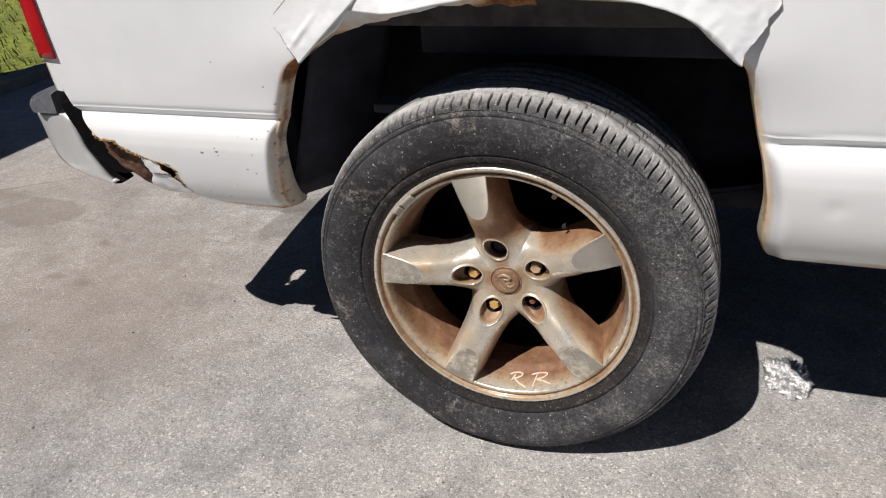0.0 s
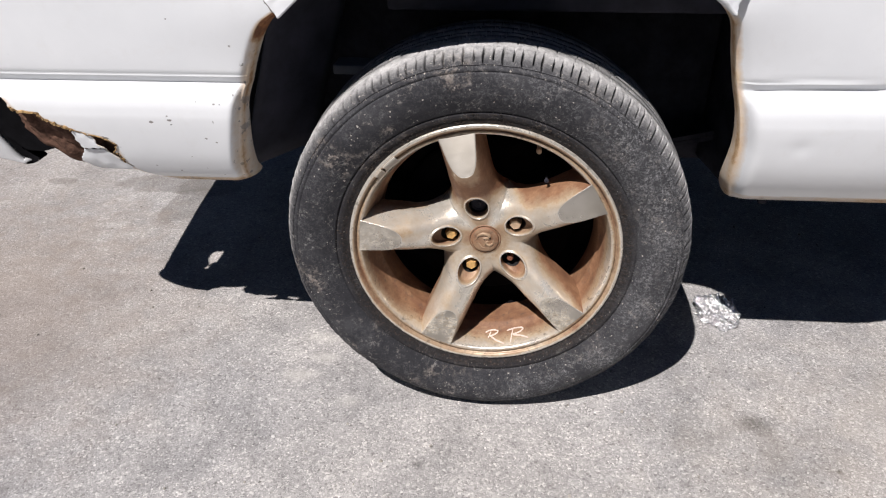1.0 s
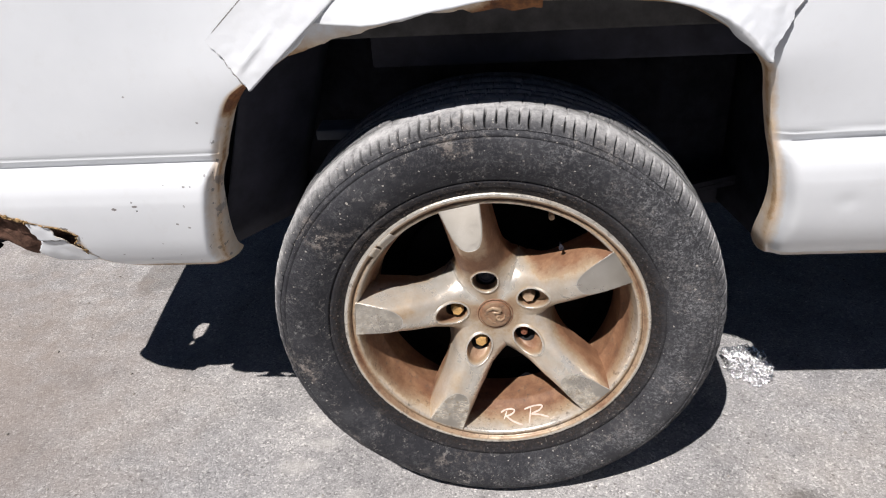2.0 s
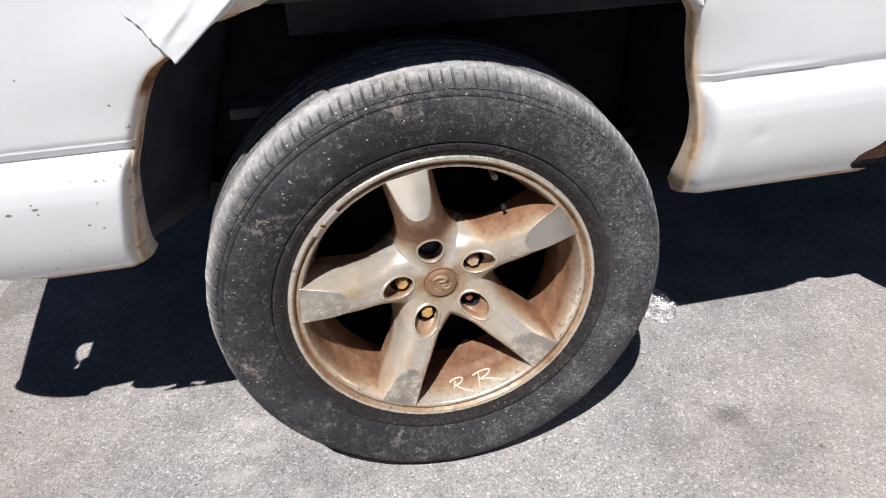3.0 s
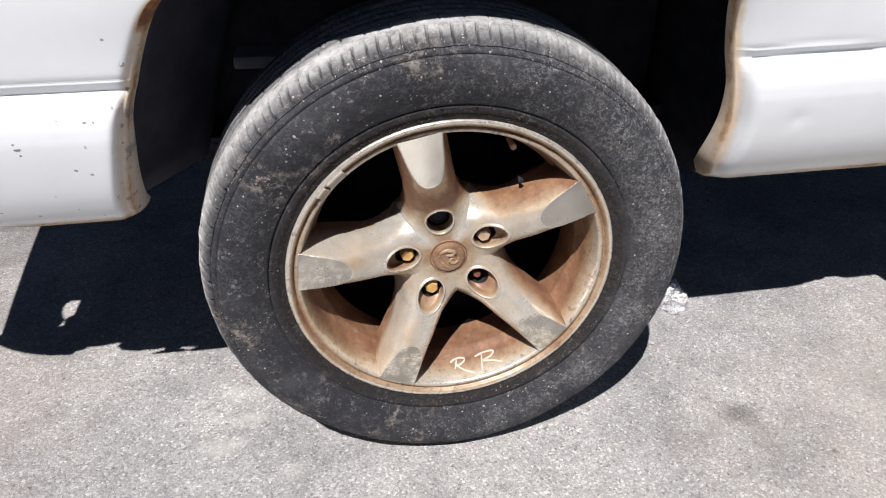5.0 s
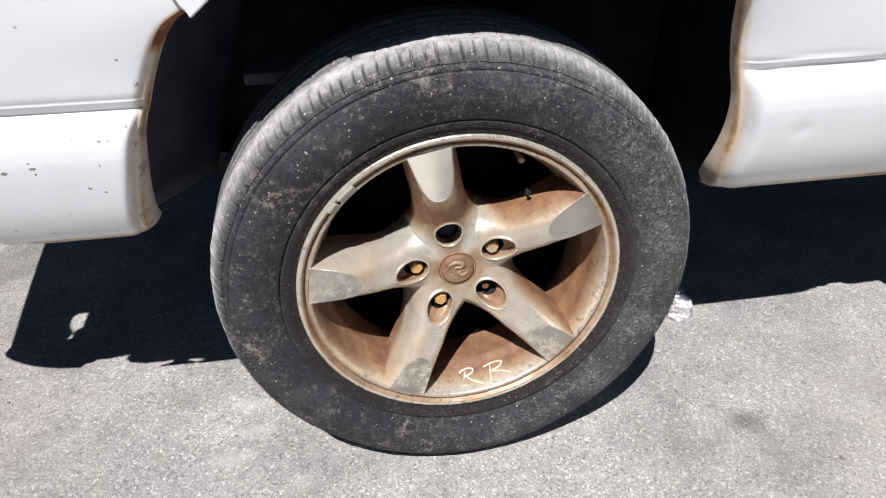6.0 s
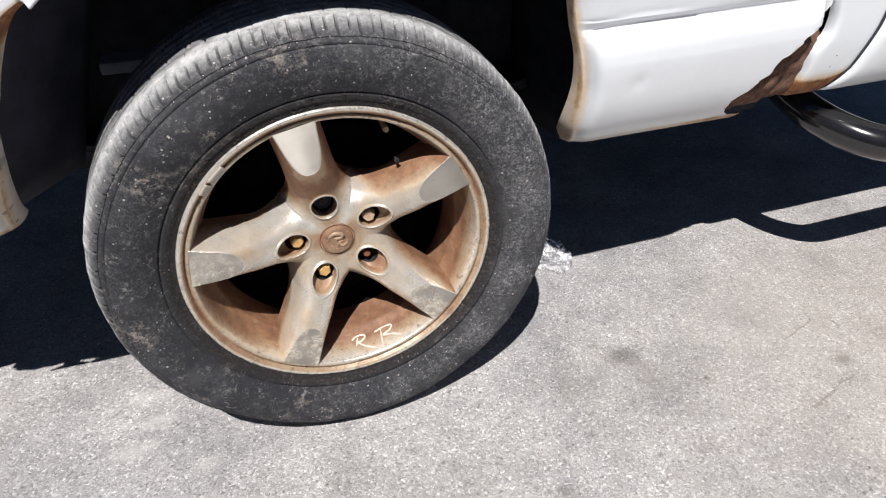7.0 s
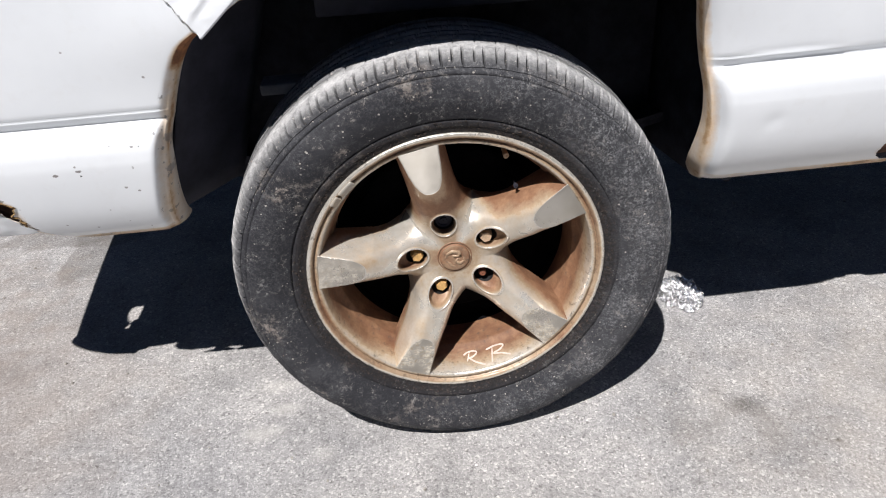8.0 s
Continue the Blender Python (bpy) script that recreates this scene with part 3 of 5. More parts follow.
def build_grit():
    """Loose small stones on the driveway."""
    rnd = random.Random(11)
    verts, faces = [], []
    for _ in range(360):
        x, y, s = rnd.uniform(-1.7, 1.9), rnd.uniform(-0.75, 1.1), rnd.choice((0.0014, 0.0018, 0.0022, 0.003, 0.0042))
        b = len(verts)
        for k in range(6):
            a = k * math.tau / 6 + rnd.uniform(-0.3, 0.3)
            verts.append((x + s * math.cos(a) * rnd.uniform(0.7, 1.2), y + s * math.sin(a) * rnd.uniform(0.7, 1.2), -0.0003))
        for k in range(6):
            a = k * math.tau / 6 + rnd.uniform(-0.3, 0.3)
            verts.append((x + 0.7 * s * math.cos(a), y + 0.7 * s * math.sin(a), s * rnd.uniform(0.6, 1.1)))
        faces += [(b + k, b + (k + 1) % 6, b + 6 + (k + 1) % 6, b + 6 + k) for k in range(6)] + [tuple(range(b + 6, b + 12))]
    me = bpy.data.meshes.new("grit")
    me.from_pydata(verts, [], faces)
    me.materials.append(GRIT)
    tagged(new("grit", me), "scattered loose grit on the asphalt", "gravel", kind="stuff")


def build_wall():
    """The wall beside the drive, unseen, added to shade lawn and kerb."""
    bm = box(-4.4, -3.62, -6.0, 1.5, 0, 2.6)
    tagged(part("wall_lawn_shade", bm, STUCCO, bevel=0.02), "plain grey plastered wall, unseen, added to shade the lawn", "wall", kind="structure")
    # unseen dark wall, added to keep low sky light out of the shadows
    bm = box(-11.0, 11.0, -5.3, -5.0, 0, 2.6)
    tagged(part("wall_sky_block", bm, ADDED_WALL, bevel=0.02), "plain dark wall, unseen, added to hold back low sky light", "wall", kind="structure")


# ---------------------------------------------------------------- the truck's body
LEAN_IN = 0.0235                      # the body stands a little askew to the wheel

# depth of the side's skin at each height
SIDE = [(0.468, 0.050), (0.472, 0.030), (0.480, 0.005), (0.492, -0.022), (0.512, -0.046), (0.54, -0.068), (0.58, -0.087), (0.61, -0.0955), (0.635, -0.1008), (0.655, -0.1042), (0.672, -0.1060),
        (0.686, -0.1060), (0.698, -0.1042), (0.708, -0.1008), (0.717, -0.0956), (0.7235, -0.0895), (0.7275, -0.0848), (0.7295, -0.0828), (0.7325, -0.0845), (0.7400, -0.0892), (0.7440, -0.0915), (0.7455, -0.0900), (0.7475, -0.0916),
        (0.756, -0.0931), (0.768, -0.0946), (0.79, -0.0966), (0.84, -0.0997), (0.92, -0.103), (1.02, -0.104), (1.15, -0.100), (1.32, -0.085)]
# wheel opening: height, edge behind the wheel, edge ahead of it
ARCH_REAR = [(0.468, -0.600), (0.474, -0.560), (0.480, -0.526), (0.487, -0.504), (0.497, -0.490), (0.51, -0.484), (0.55, -0.478), (0.60, -0.468), (0.65, -0.456), (0.70, -0.444), (0.733, -0.432), (0.773, -0.416), (0.841, -0.376),
             (0.862, -0.346), (0.908, -0.274), (0.941, -0.230), (0.952, -0.150), (0.962, -0.06), (0.968, 0.0)]
ARCH_FRONT = [(0.468, 0.493), (0.50, 0.471), (0.546, 0.457), (0.616, 0.453), (0.682, 0.440), (0.739, 0.423), (0.793, 0.408), (0.85, 0.391), (0.878, 0.367),
              (0.925, 0.308), (0.950, 0.262), (0.960, 0.20), (0.965, 0.10), (0.968, 0.0)]
ARCH_TOP = 0.968
# the plainer run of the skin along its edges, where the moulded lines fade out
EDGE = [(0.468, 0.050), (0.48, 0.012), (0.50, -0.016), (0.54, -0.044), (0.60, -0.064), (0.66, -0.074), (0.73, -0.079), (0.80, -0.088), (0.88, -0.101), (1.0, -0.104), (1.32, -0.085)]
# rotten rear and front ends of the lower side
TAIL = [(0.468, -0.612), (0.50, -0.622), (0.531, -0.664), (0.552, -0.694), (0.575, -0.702), (0.592, -0.7035), (0.613, -0.706), (0.625, -0.720), (0.630, -0.742), (0.636, -0.764), (0.641, -0.777), (0.653, -0.807), (0.674, -0.838), (0.677, -0.872), (0.700, -0.892), (0.72, -0.910), (0.742, -0.928), (0.78, -0.936), (1.32, -0.936)]
NOSE = [(0.468, 0.815), (0.495, 0.830), (0.508, 0.838), (0.514, 0.800), (0.520, 0.792), (0.535, 0.777), (0.542, 0.773), (0.566, 0.790), (0.575, 0.806), (0.603, 0.828), (0.607, 0.838), (0.637, 0.852), (0.642, 0.866), (0.663, 0.884), (0.692, 0.920), (0.697, 0.932), (0.710, 0.949), (0.72, 0.958), (1.32, 0.968)]


RING = [(x, z) for z, x in ARCH_REAR if z > 0.65] + [(x, z) for z, x in reversed(ARCH_FRONT) if z > 0.65]


def arch_gap(x, z):
    """Distance of a place on the side from the edge of the wheel opening."""
    best = 9.0
    for (ax, az), (bx, bz) in zip(RING, RING[1:]):
        dx, dz = bx - ax, bz - az
        q = dx * dx + dz * dz
        t = max(0.0, min(1.0, ((x - ax) * dx + (z - az) * dz) / q)) if q else 0.0
        best = min(best, math.hypot(x - ax - t * dx, z - az - t * dz))
    return best


DENT = (0.548, 0.632)


def skin(x, z, proud=0.0):
    """A place on the truck's side."""
    rise = 0.022 * max(0.0, min(0.5, x - 0.45)) * max(0.0, 1 - abs(z - 0.715) / 0.12)    # the crease climbs towards the cab
    y = smooth_at(SIDE, z - rise)
    if z < 0.88:
        ahead = x - 0.945 if z > 0.66 else -9
        gap = 0.0 if ahead > 0 else min(-ahead, abs(x - (smooth_at(ARCH_REAR, z) if x < 0 else smooth_at(ARCH_FRONT, z))))
        fade = math.exp(-(gap / (0.016 if x > 0 else 0.008)) ** 2)
        y += (smooth_at(EDGE, z) - y) * fade * (1.0 if ahead > -0.02 else (0.9 if x > 0 else 0.6))
    y += LEAN_IN * x + 0.0019 * math.exp(-((x - DENT[0]) ** 2 + (z - DENT[1]) ** 2) / 0.016 ** 2)
    if z > 0.76:
        y -= 0.015 * math.exp(-(arch_gap(x, z) / 0.11) ** 1.5) * (0.5 - 0.5 * math.cos(math.pi * min(1, (z - 0.76) / 0.13)))
    if x < 0 and z < 0.54:
        z = 0.54 - 0.76 * (0.54 - z)                     # the rear half ends a little higher
    return Vector((x, y - proud, z))


def heights(lo, hi, step):
    """Rows for the side: even steps, and every knee of the profile."""
    zs = {round(z, 4) for z, _ in SIDE if lo <= z <= hi} | {round(z, 4) for t in (ARCH_REAR, ARCH_FRONT, TAIL, NOSE) for z, _ in t if lo <= z <= hi}
    z = lo
    while z < hi:
        if all(abs(z - q) > 0.003 for q in zs):
            zs.add(round(z, 4))
        z += step
    zs.add(hi)
    return sorted(zs)


def jag(z, seed, amp):
    return amp * (noise.noise((z * 60, seed, 0)) + 0.6 * noise.noise((z * 170, seed, 3)))


def build_bedside(truck):
    bm = bmesh.new()
    n = 90
    zs = heights(0.468, ARCH_TOP, 0.008)
    for side in (0, 1):
        rows = []
        for z in zs:
            if side == 0:
                a = curve_at(TAIL, z) + (jag(z, 2.0, 0.012) if 0.55 < z < 0.688 else 0)
                b = smooth_at(ARCH_REAR, z)
            else:
                a = smooth_at(ARCH_FRONT, z)
                b = curve_at(NOSE, z) + (jag(z, 7.0, 0.010) if 0.52 < z < 0.70 else 0)
            rows.append([skin(a + (b - a) * (0.5 - 0.5 * math.cos(math.pi * i / n)), z) for i in range(n + 1)])
        grid(rows, bm=bm)
        # the turned-in edge of the wheel opening
        lip = []
        for z in zs:
            x = smooth_at(ARCH_REAR if side == 0 else ARCH_FRONT, z)
            p = skin(x, z)
            s = 1 if side == 0 else -1
            low = max(0.0, min(1.0, (0.68 - z) / 0.2))
            high = max(0.0, min(1.0, (z - 0.9) / 0.06))
            deep = ((0.024 if side == 0 else 0.020) + 0.030 * low) * max(0.15, min(1.0, (z - 0.464) / 0.045))
            row = []
            for k in range(6):
                f = k / 5
                bend = math.sin(f * math.pi / 2)
                row.append((p.x + s * ((0.006 + 0.011 * low) if side == 0 else (0.004 + 0.006 * low)) * bend * (1 - high), p.y + deep * f ** 1.3 + 0.004 * f, p.z - 0.012 * high * bend))
            lip.append(row)
        grid(lip, bm=bm)
    # the strip above the wheel opening
    xs = [-0.936 + 1.921 * i / 160 for i in range(161)]
    grid([[skin(x, z) for x in xs] for z in [ARCH_TOP + 0.352 * j / 26 for j in range(27)]], bm=bm)
    # rounded rear corner, seen past the tail lamp
    corner = []
    for z in [0.775 + 0.545 * j / 20 for j in range(21)]:
        p = skin(-0.936, z)
        corner.append([(p.x - 0.05 * math.sin(k * math.pi / 12), p.y + 0.05 * (1 - math.cos(k * math.pi / 12)), z) for k in range(7)])
    grid(corner, bm=bm)
    bmesh.ops.remove_doubles(bm, verts=bm.verts, dist=0.0008)
    bmesh.ops.recalc_face_normals(bm, faces=bm.faces)
    ob = part("bedside", bm, PAINT, truck, "white painted bedside with rust-eaten wheel arch edges", smooth=True)
    wear = []
    for v in ob.data.vertices:
        x, y, z = v.co
        w = 0.0
        d = abs(x - (smooth_at(ARCH_REAR, z) if x < 0 else smooth_at(ARCH_FRONT, z))) if z < ARCH_TOP else 9
        base = skin(x, z).y
        if y > base + 0.004 and z < ARCH_TOP + 0.01 and z > (0.475 if x > 0 else 0.505):
            q = y - base
            w = max(w, 0.60 + 0.10 * math.exp(-((q - 0.010) / 0.008) ** 2) if x > 0 else 0.56 + 0.18 * math.exp(-((q - 0.012) / 0.008) ** 2))
        w = max(w, (0.62 * math.exp(-(d / 0.015) ** 2) if x > 0 else 0.60 * math.exp(-(d / 0.017) ** 2)) if z < 0.87 else 0)
        if 0.77 < z < 0.875 and x < 0:
            w = max(w, 0.95 * math.exp(-max(0.0, d - 0.005) / 0.011) * min(1.0, (z - 0.77) / 0.055))
        if z < 0.70:
            e = abs(x - curve_at(TAIL if x < 0 else NOSE, z))
            w = max(w, (0.62 if x < 0 else 0.50) * math.exp(-e / 0.012))
        if z < 0.54:
            w = max(w, (0.50 + 0.22 * max(0.0, min(1.0, (x - 0.60) / 0.15))) * math.exp(-max(0.0, z - 0.510) / 0.009) if x > 0 else 0.40 * math.exp(-max(0.0, z - 0.495) / 0.010))
        wear.append(w)
    set_attr(ob, "wear", wear)
    return ob


def build_tape(truck):
    """The wrinkled white tape that patches the rotten arch: one long piece over the arch, one strip across its rear end."""
    def lay(name, rows, n, label, edge_rows):
        ob = part(name, grid(rows), TAPE, truck, label, smooth=True)
        per = len(rows[0])
        set_attr(ob, "edge", [1.0 if i % per >= per - 1 or (edge_rows and (i < per or i >= n * per)) else 0.0 for i in range(per * (n + 1))])

    def wrinkle(px, pz, f):
        return 0.0012 + 0.011 * (noise.noise((px * 18, pz * 18, 4)) ** 2) + 0.0055 * abs(noise.noise((px * 38, pz * 52, 9))) * (0.3 + 0.7 * math.exp(-min(f, 1 - f) / 0.2))

    # over the arch: its lower edge from the rear strip round to the torn front flap
    n = 150
    path = [(-0.250, 0.950), (-0.239, 0.946), (-0.171, 0.945), (-0.061, 0.961), (0.03, 0.972), (0.13, 0.970), (0.21, 0.963), (0.259, 0.953), (0.300, 0.938), (0.329, 0.921), (0.355, 0.899), (0.376, 0.872)]
    cum = [0]
    for a, b in zip(path, path[1:]):
        cum.append(cum[-1] + math.hypot(b[0] - a[0], b[1] - a[1]))
    tx, tz = list(zip(cum, [p[0] for p in path])), list(zip(cum, [p[1] for p in path]))
    rows = []
    for i in range(n + 1):
        s, f = cum[-1] * i / n, i / n
        x, z = smooth_at(tx, s), smooth_at(tz, s)
        out = Vector((x * 0.9, z - 0.62)).normalized()
        if f > 0.86:
            out = Vector((0.53, 0.85)).lerp(out, (1 - f) / 0.14).normalized()
        reach = 0.092 + 0.006 * noise.noise((f * 5, 0.3, 0)) - 0.006 * math.exp(-(1 - f) / 0.03)
        row = []
        for k in range(25):
            g = k / 24
            torn = math.exp(-(1 - f) / 0.012)
            px = x + out.x * reach * g + torn * 0.005 * (noise.noise((g * 7, 1.5, 0)) + 0.5 * noise.noise((g * 19, 1.5, 2)))
            pz = z + out.y * reach * g
            curl = 0.0045 * torn * (0.15 + g ** 8) + 0.002 * max(0.0, noise.noise((f * 11, 2.0, 5)) + 0.1) * max(0.0, (g - 0.85) / 0.15) ** 2
            row.append(skin(px, pz, (wrinkle(px, pz, f) * (1 - 0.9 * g ** 2) + 0.031 * (1 - g) ** 1.8) * min(1.0, 0.02 + f / 0.13) + 0.0008 + curl))
        e = row[0]
        inward = 0.012 * math.exp(-((f - 0.93) / 0.05) ** 2)
        fold = [Vector((e.x * (1 - 0.006) - inward, e.y + 0.012 + inward, e.z - 0.002 - 0.4 * inward)), Vector((e.x * (1 - 0.008) - 0.5 * inward, e.y + 0.004 + 0.4 * inward, e.z - 0.004 - 0.3 * inward)), Vector((e.x, e.y - 0.001, e.z - 0.003))]
        rows.append(fold + row)
    lay("repair_tape", rows, n, "wrinkled white repair tape over the arch", True)
    # the straight strip across the rear end, cut off square
    tip, corner, along = Vector((-0.345, 0.856)), Vector((-0.400, 0.925)), Vector((0.755, 0.656))
    rows, n = [], 60
    for i in range(n + 1):
        f = i / n
        row = []
        for k in range(25):
            g = k / 24
            p = tip.lerp(corner, g) + along * 0.27 * f
            if i == 0:
                p += along * (0.0035 * noise.noise((g * 9, 0.7, 0)) + 0.002 * noise.noise((g * 25, 0.7, 4)))
            crease = 0.0045 * math.exp(-((g - 0.30 - 0.25 * f) / 0.05) ** 2) * math.exp(-((f - 0.16) / 0.13) ** 2)
            row.append(skin(p.x, p.y, 0.5 * wrinkle(p.x, p.y, 0.3 * f) * (1 - 0.9 * g ** 2) + crease + 0.012 * (1 - g) ** 1.9 + 0.0024))
        e = row[0]
        fold = [Vector((e.x + 0.001, e.y + 0.014, e.z - 0.002)), Vector((e.x + 0.002, e.y + 0.004, e.z - 0.003)), Vector((e.x + 0.001, e.y, e.z - 0.002))]
        rows.append(fold + row)
    lay("repair_tape", rows, n, "straight strip of white repair tape with a dirty edge", True)


def build_arch_inside(truck):
    # rusted lower edge of the inner arch
    rows = []
    for i in range(61):
        f = i / 60
        x = -0.285 + 0.36 * f
        z = 0.900 + 0.052 * min(1, f * 1.7) ** 0.8 + 0.004 * noise.noise((x * 40, 0, 0))
        rows.append([(x, -0.119 + 0.006 * k / 5 + LEAN_IN * x + 0.006 * (k / 5) ** 2, z + (0.034 - 0.022 * f) * (1 - k / 5) - 0.004 * k / 5 + 0.003 * noise.noise((x * 70, k, 2))) for k in range(6)])
    lip = part("arch_lip", thicken(grid(rows), 0.002), PAINT, truck, "rust-streaked inner arch lip", smooth=True)
    set_attr(lip, "wear", [0.34 + 0.40 * max(0.0, min(1.0, (0.935 + 0.10 * (v.co.x + 0.24) - v.co.z) / 0.030)) + 0.45 * max(0.0, min(1.0, (v.co.x + 0.10) / 0.12)) for v in lip.data.vertices])
    part("wheelhouse_panel", box(-0.40, 0.46, 0.020, 0.034, 0.885, 1.06), DUSTY, truck, "dusty dark grey inner wheelhouse panel", bevel=0.004)
    part("wheelhouse_rail", box(-0.205, 0.50, 0.100, 0.130, 0.815, 0.875), LINER, truck, bevel=0.005)
    # inner wall and floor of the bed, which keep the light out
    part("wheelhouse_wall", box(-0.98, 1.02, 0.34, 0.36, 0.42, 1.15), UNDERCOAT, truck)
    part("wheelhouse_roof", box(-0.98, 1.02, 0.036, 0.338, 0.97, 0.99), UNDERCOAT, truck)
    part("bed_floor", box(-0.97, 1.02, 0.36, 1.92, 0.80, 0.84), UNDERCOAT, truck)
    # splash shields ahead of and behind the wheel
    rows = [[(-0.520 + 0.150 * (z - 0.49) / 0.48 + 0.11 * k / 8, 0.02 + 0.16 * k / 8, z) for k in range(9)] for z in [0.505 + 0.465 * j / 12 for j in range(13)]]
    part("splash_shield", thicken(grid(rows), 0.004), LINER, truck, "black plastic splash shield", smooth=True)
    rows = [[(0.53 - 0.04 * k / 6, 0.11 + 0.23 * k / 6, z) for k in range(7)] for z in [0.43 + 0.54 * j / 10 for j in range(11)]]
    part("splash_shield", thicken(grid(rows), 0.004), UNDERCOAT, truck, "black plastic splash shield", smooth=True)
    # unseen backing and baffles, added to keep stray sun out of the arch
    part("side_backing", box(-0.950, -0.50, 0.06, 0.075, 0.575, 0.97), UNDERCOAT, truck)
    part("rear_baffle", box(-0.56, -0.545, 0.075, 1.9, 0.46, 0.80), UNDERCOAT, truck)
    part("front_baffle", box(0.56, 0.575, 0.075, 1.9, 0.44, 0.80), UNDERCOAT, truck)
    part("bump_stop", box(-0.322, -0.235, 0.090, 0.15, 0.688, 0.708), BRACKET, truck, "pale dusty steel bump stop bracket", bevel=0.005)
    part("side_backing", box(0.56, 0.95, 0.06, 0.075, 0.47, 0.97), UNDERCOAT, truck)


def build_screws(truck):
    for x, y, z in ((0.4535, -0.030, 0.672), (0.462, 0.012, 0.528)):
        ob = part("screw", spin([(0.0005, -0.003), (0.003, -0.0025), (0.0042, 0.0), (0.0042, 0.004)], 12), STUD, truck, "small rusty screw head")
        ob.location = (x, y, z)
        ob.rotation_euler = (0, 0, radians(-70))


def build_rotten_ends(truck):
    # behind the hole at the rear: folded brown inner sheet
    rows = []
    foot = [(-0.92, 0.655), (-0.884, 0.627), (-0.867, 0.604), (-0.839, 0.579), (-0.817, 0.552), (-0.75, 0.550), (-0.66, 0.540)]
    for i in range(41):
        x = -0.886 + 0.226 * i / 40
        lo = curve_at(foot, x) + 0.008 * noise.noise((x * 55, 5, 0))
        zs = [lo + (0.690 - lo) * j / 14 for j in range(15)]
        rows.append([(x, skin(x, z).y + 0.026 + 0.009 * noise.noise((x * 30, j * 0.4, 1)) + 0.004 * noise.noise((x * 110, j * 0.9, 1)), z) for j, z in enumerate(zs)])
    part("inner_sheet", thicken(grid(rows), 0.003), RUST_DARK, truck, "rotten brown inner sheet", smooth=True)
    # torn scraps of the skin between the two holes: one still joined, one hanging loose below a crack
    def scrap(left, right, z0, z1, proud, seed, label):
        rows = []
        for j in range(25):
            z = z0 + (z1 - z0) * j / 24
            a = curve_at(left, z) + 0.0035 * noise.noise((z * 140, seed, 0))
            b = curve_at(right, z) + 0.0030 * noise.noise((z * 140, seed, 5))
            row = []
            for i in range(25):
                x = a + (b - a) * i / 24
                zz = z + ((0.0035 * noise.noise((x * 110, seed, 2)) + 0.003 * noise.noise((x * 35, seed, 8))) if (j == 24 and seed == 1) or (j == 0 and seed == 2) else 0)
                row.append(skin(x, zz, proud + 0.0016 * noise.noise((x * 45, z * 45, seed))))
            rows.append(row)
        ob = part("torn_flap", thicken(grid(rows), 0.0012), PAINT, truck, label, smooth=True)
        set_attr(ob, "wear", [max(0.55 * math.exp(-abs(v.co.x - curve_at(right, v.co.z)) / 0.006), 0.40 * math.exp(-abs(v.co.x - curve_at(left, v.co.z)) / 0.004)) for v in ob.data.vertices])

    scrap([(0.546, -0.762), (0.566, -0.792), (0.598, -0.771)], [(0.546, -0.682), (0.560, -0.702), (0.577, -0.714), (0.597, -0.730)], 0.546, 0.596, -0.005, 1, "loose torn white flap below a crack")
    scrap([(0.598, -0.769), (0.616, -0.777), (0.640, -0.779)], [(0.584, -0.714), (0.597, -0.722), (0.607, -0.738), (0.622, -0.742), (0.640, -0.752)], 0.5995, 0.637, -0.0012, 2, "torn white tongue of sheet with rusty edge")
    # swollen, crumbling rust along the torn edge of the skin
    edge = [(curve_at(TAIL, z) + jag(z, 2.0, 0.012), z) for z in [0.566 + 0.118 * k / 120 for k in range(121)]]
    pts = [skin(x - 0.001, z, 0.001 + 0.002 * noise.noise((z * 300, 0, 0))) for x, z in edge]
    crust = tube(pts, [0.0007 + (0.0036 if x < -0.770 else 0.0009) * (0.25 + abs(noise.noise((k * 0.8, 3, 1)))) for k, (x, z) in enumerate(edge)], 9)
    for v in crust.verts:
        v.co += (0.0042 if v.co.x < -0.77 else 0.0016) * noise.noise_vector(v.co * 150) + 0.0014 * noise.noise_vector(v.co * 420)
    part("rust_crust", crust, CRUST, truck, "crumbling golden rust edge")
    # front hole: two layers of rusted inner sill
    rows = []
    for j in range(21):
        f = j / 20
        rows.append([(0.74 + 0.25 * i / 24, skin(0.74 + 0.25 * i / 24, (z := 0.514 + 0.028 * i / 24 + (0.20 - 0.028 * i / 24) * f)).y + 0.016 + 0.004 * math.sin(3 * f) + (0.010 if i > 13 + 4 * f else 0) + 0.008 * noise.noise((i * 0.4, j * 0.35, 2)), z) for i in range(25)])
    part("inner_sill", thicken(grid(rows), 0.003), RUST_DARK, truck, "flaking dark brown inner sill", smooth=True)


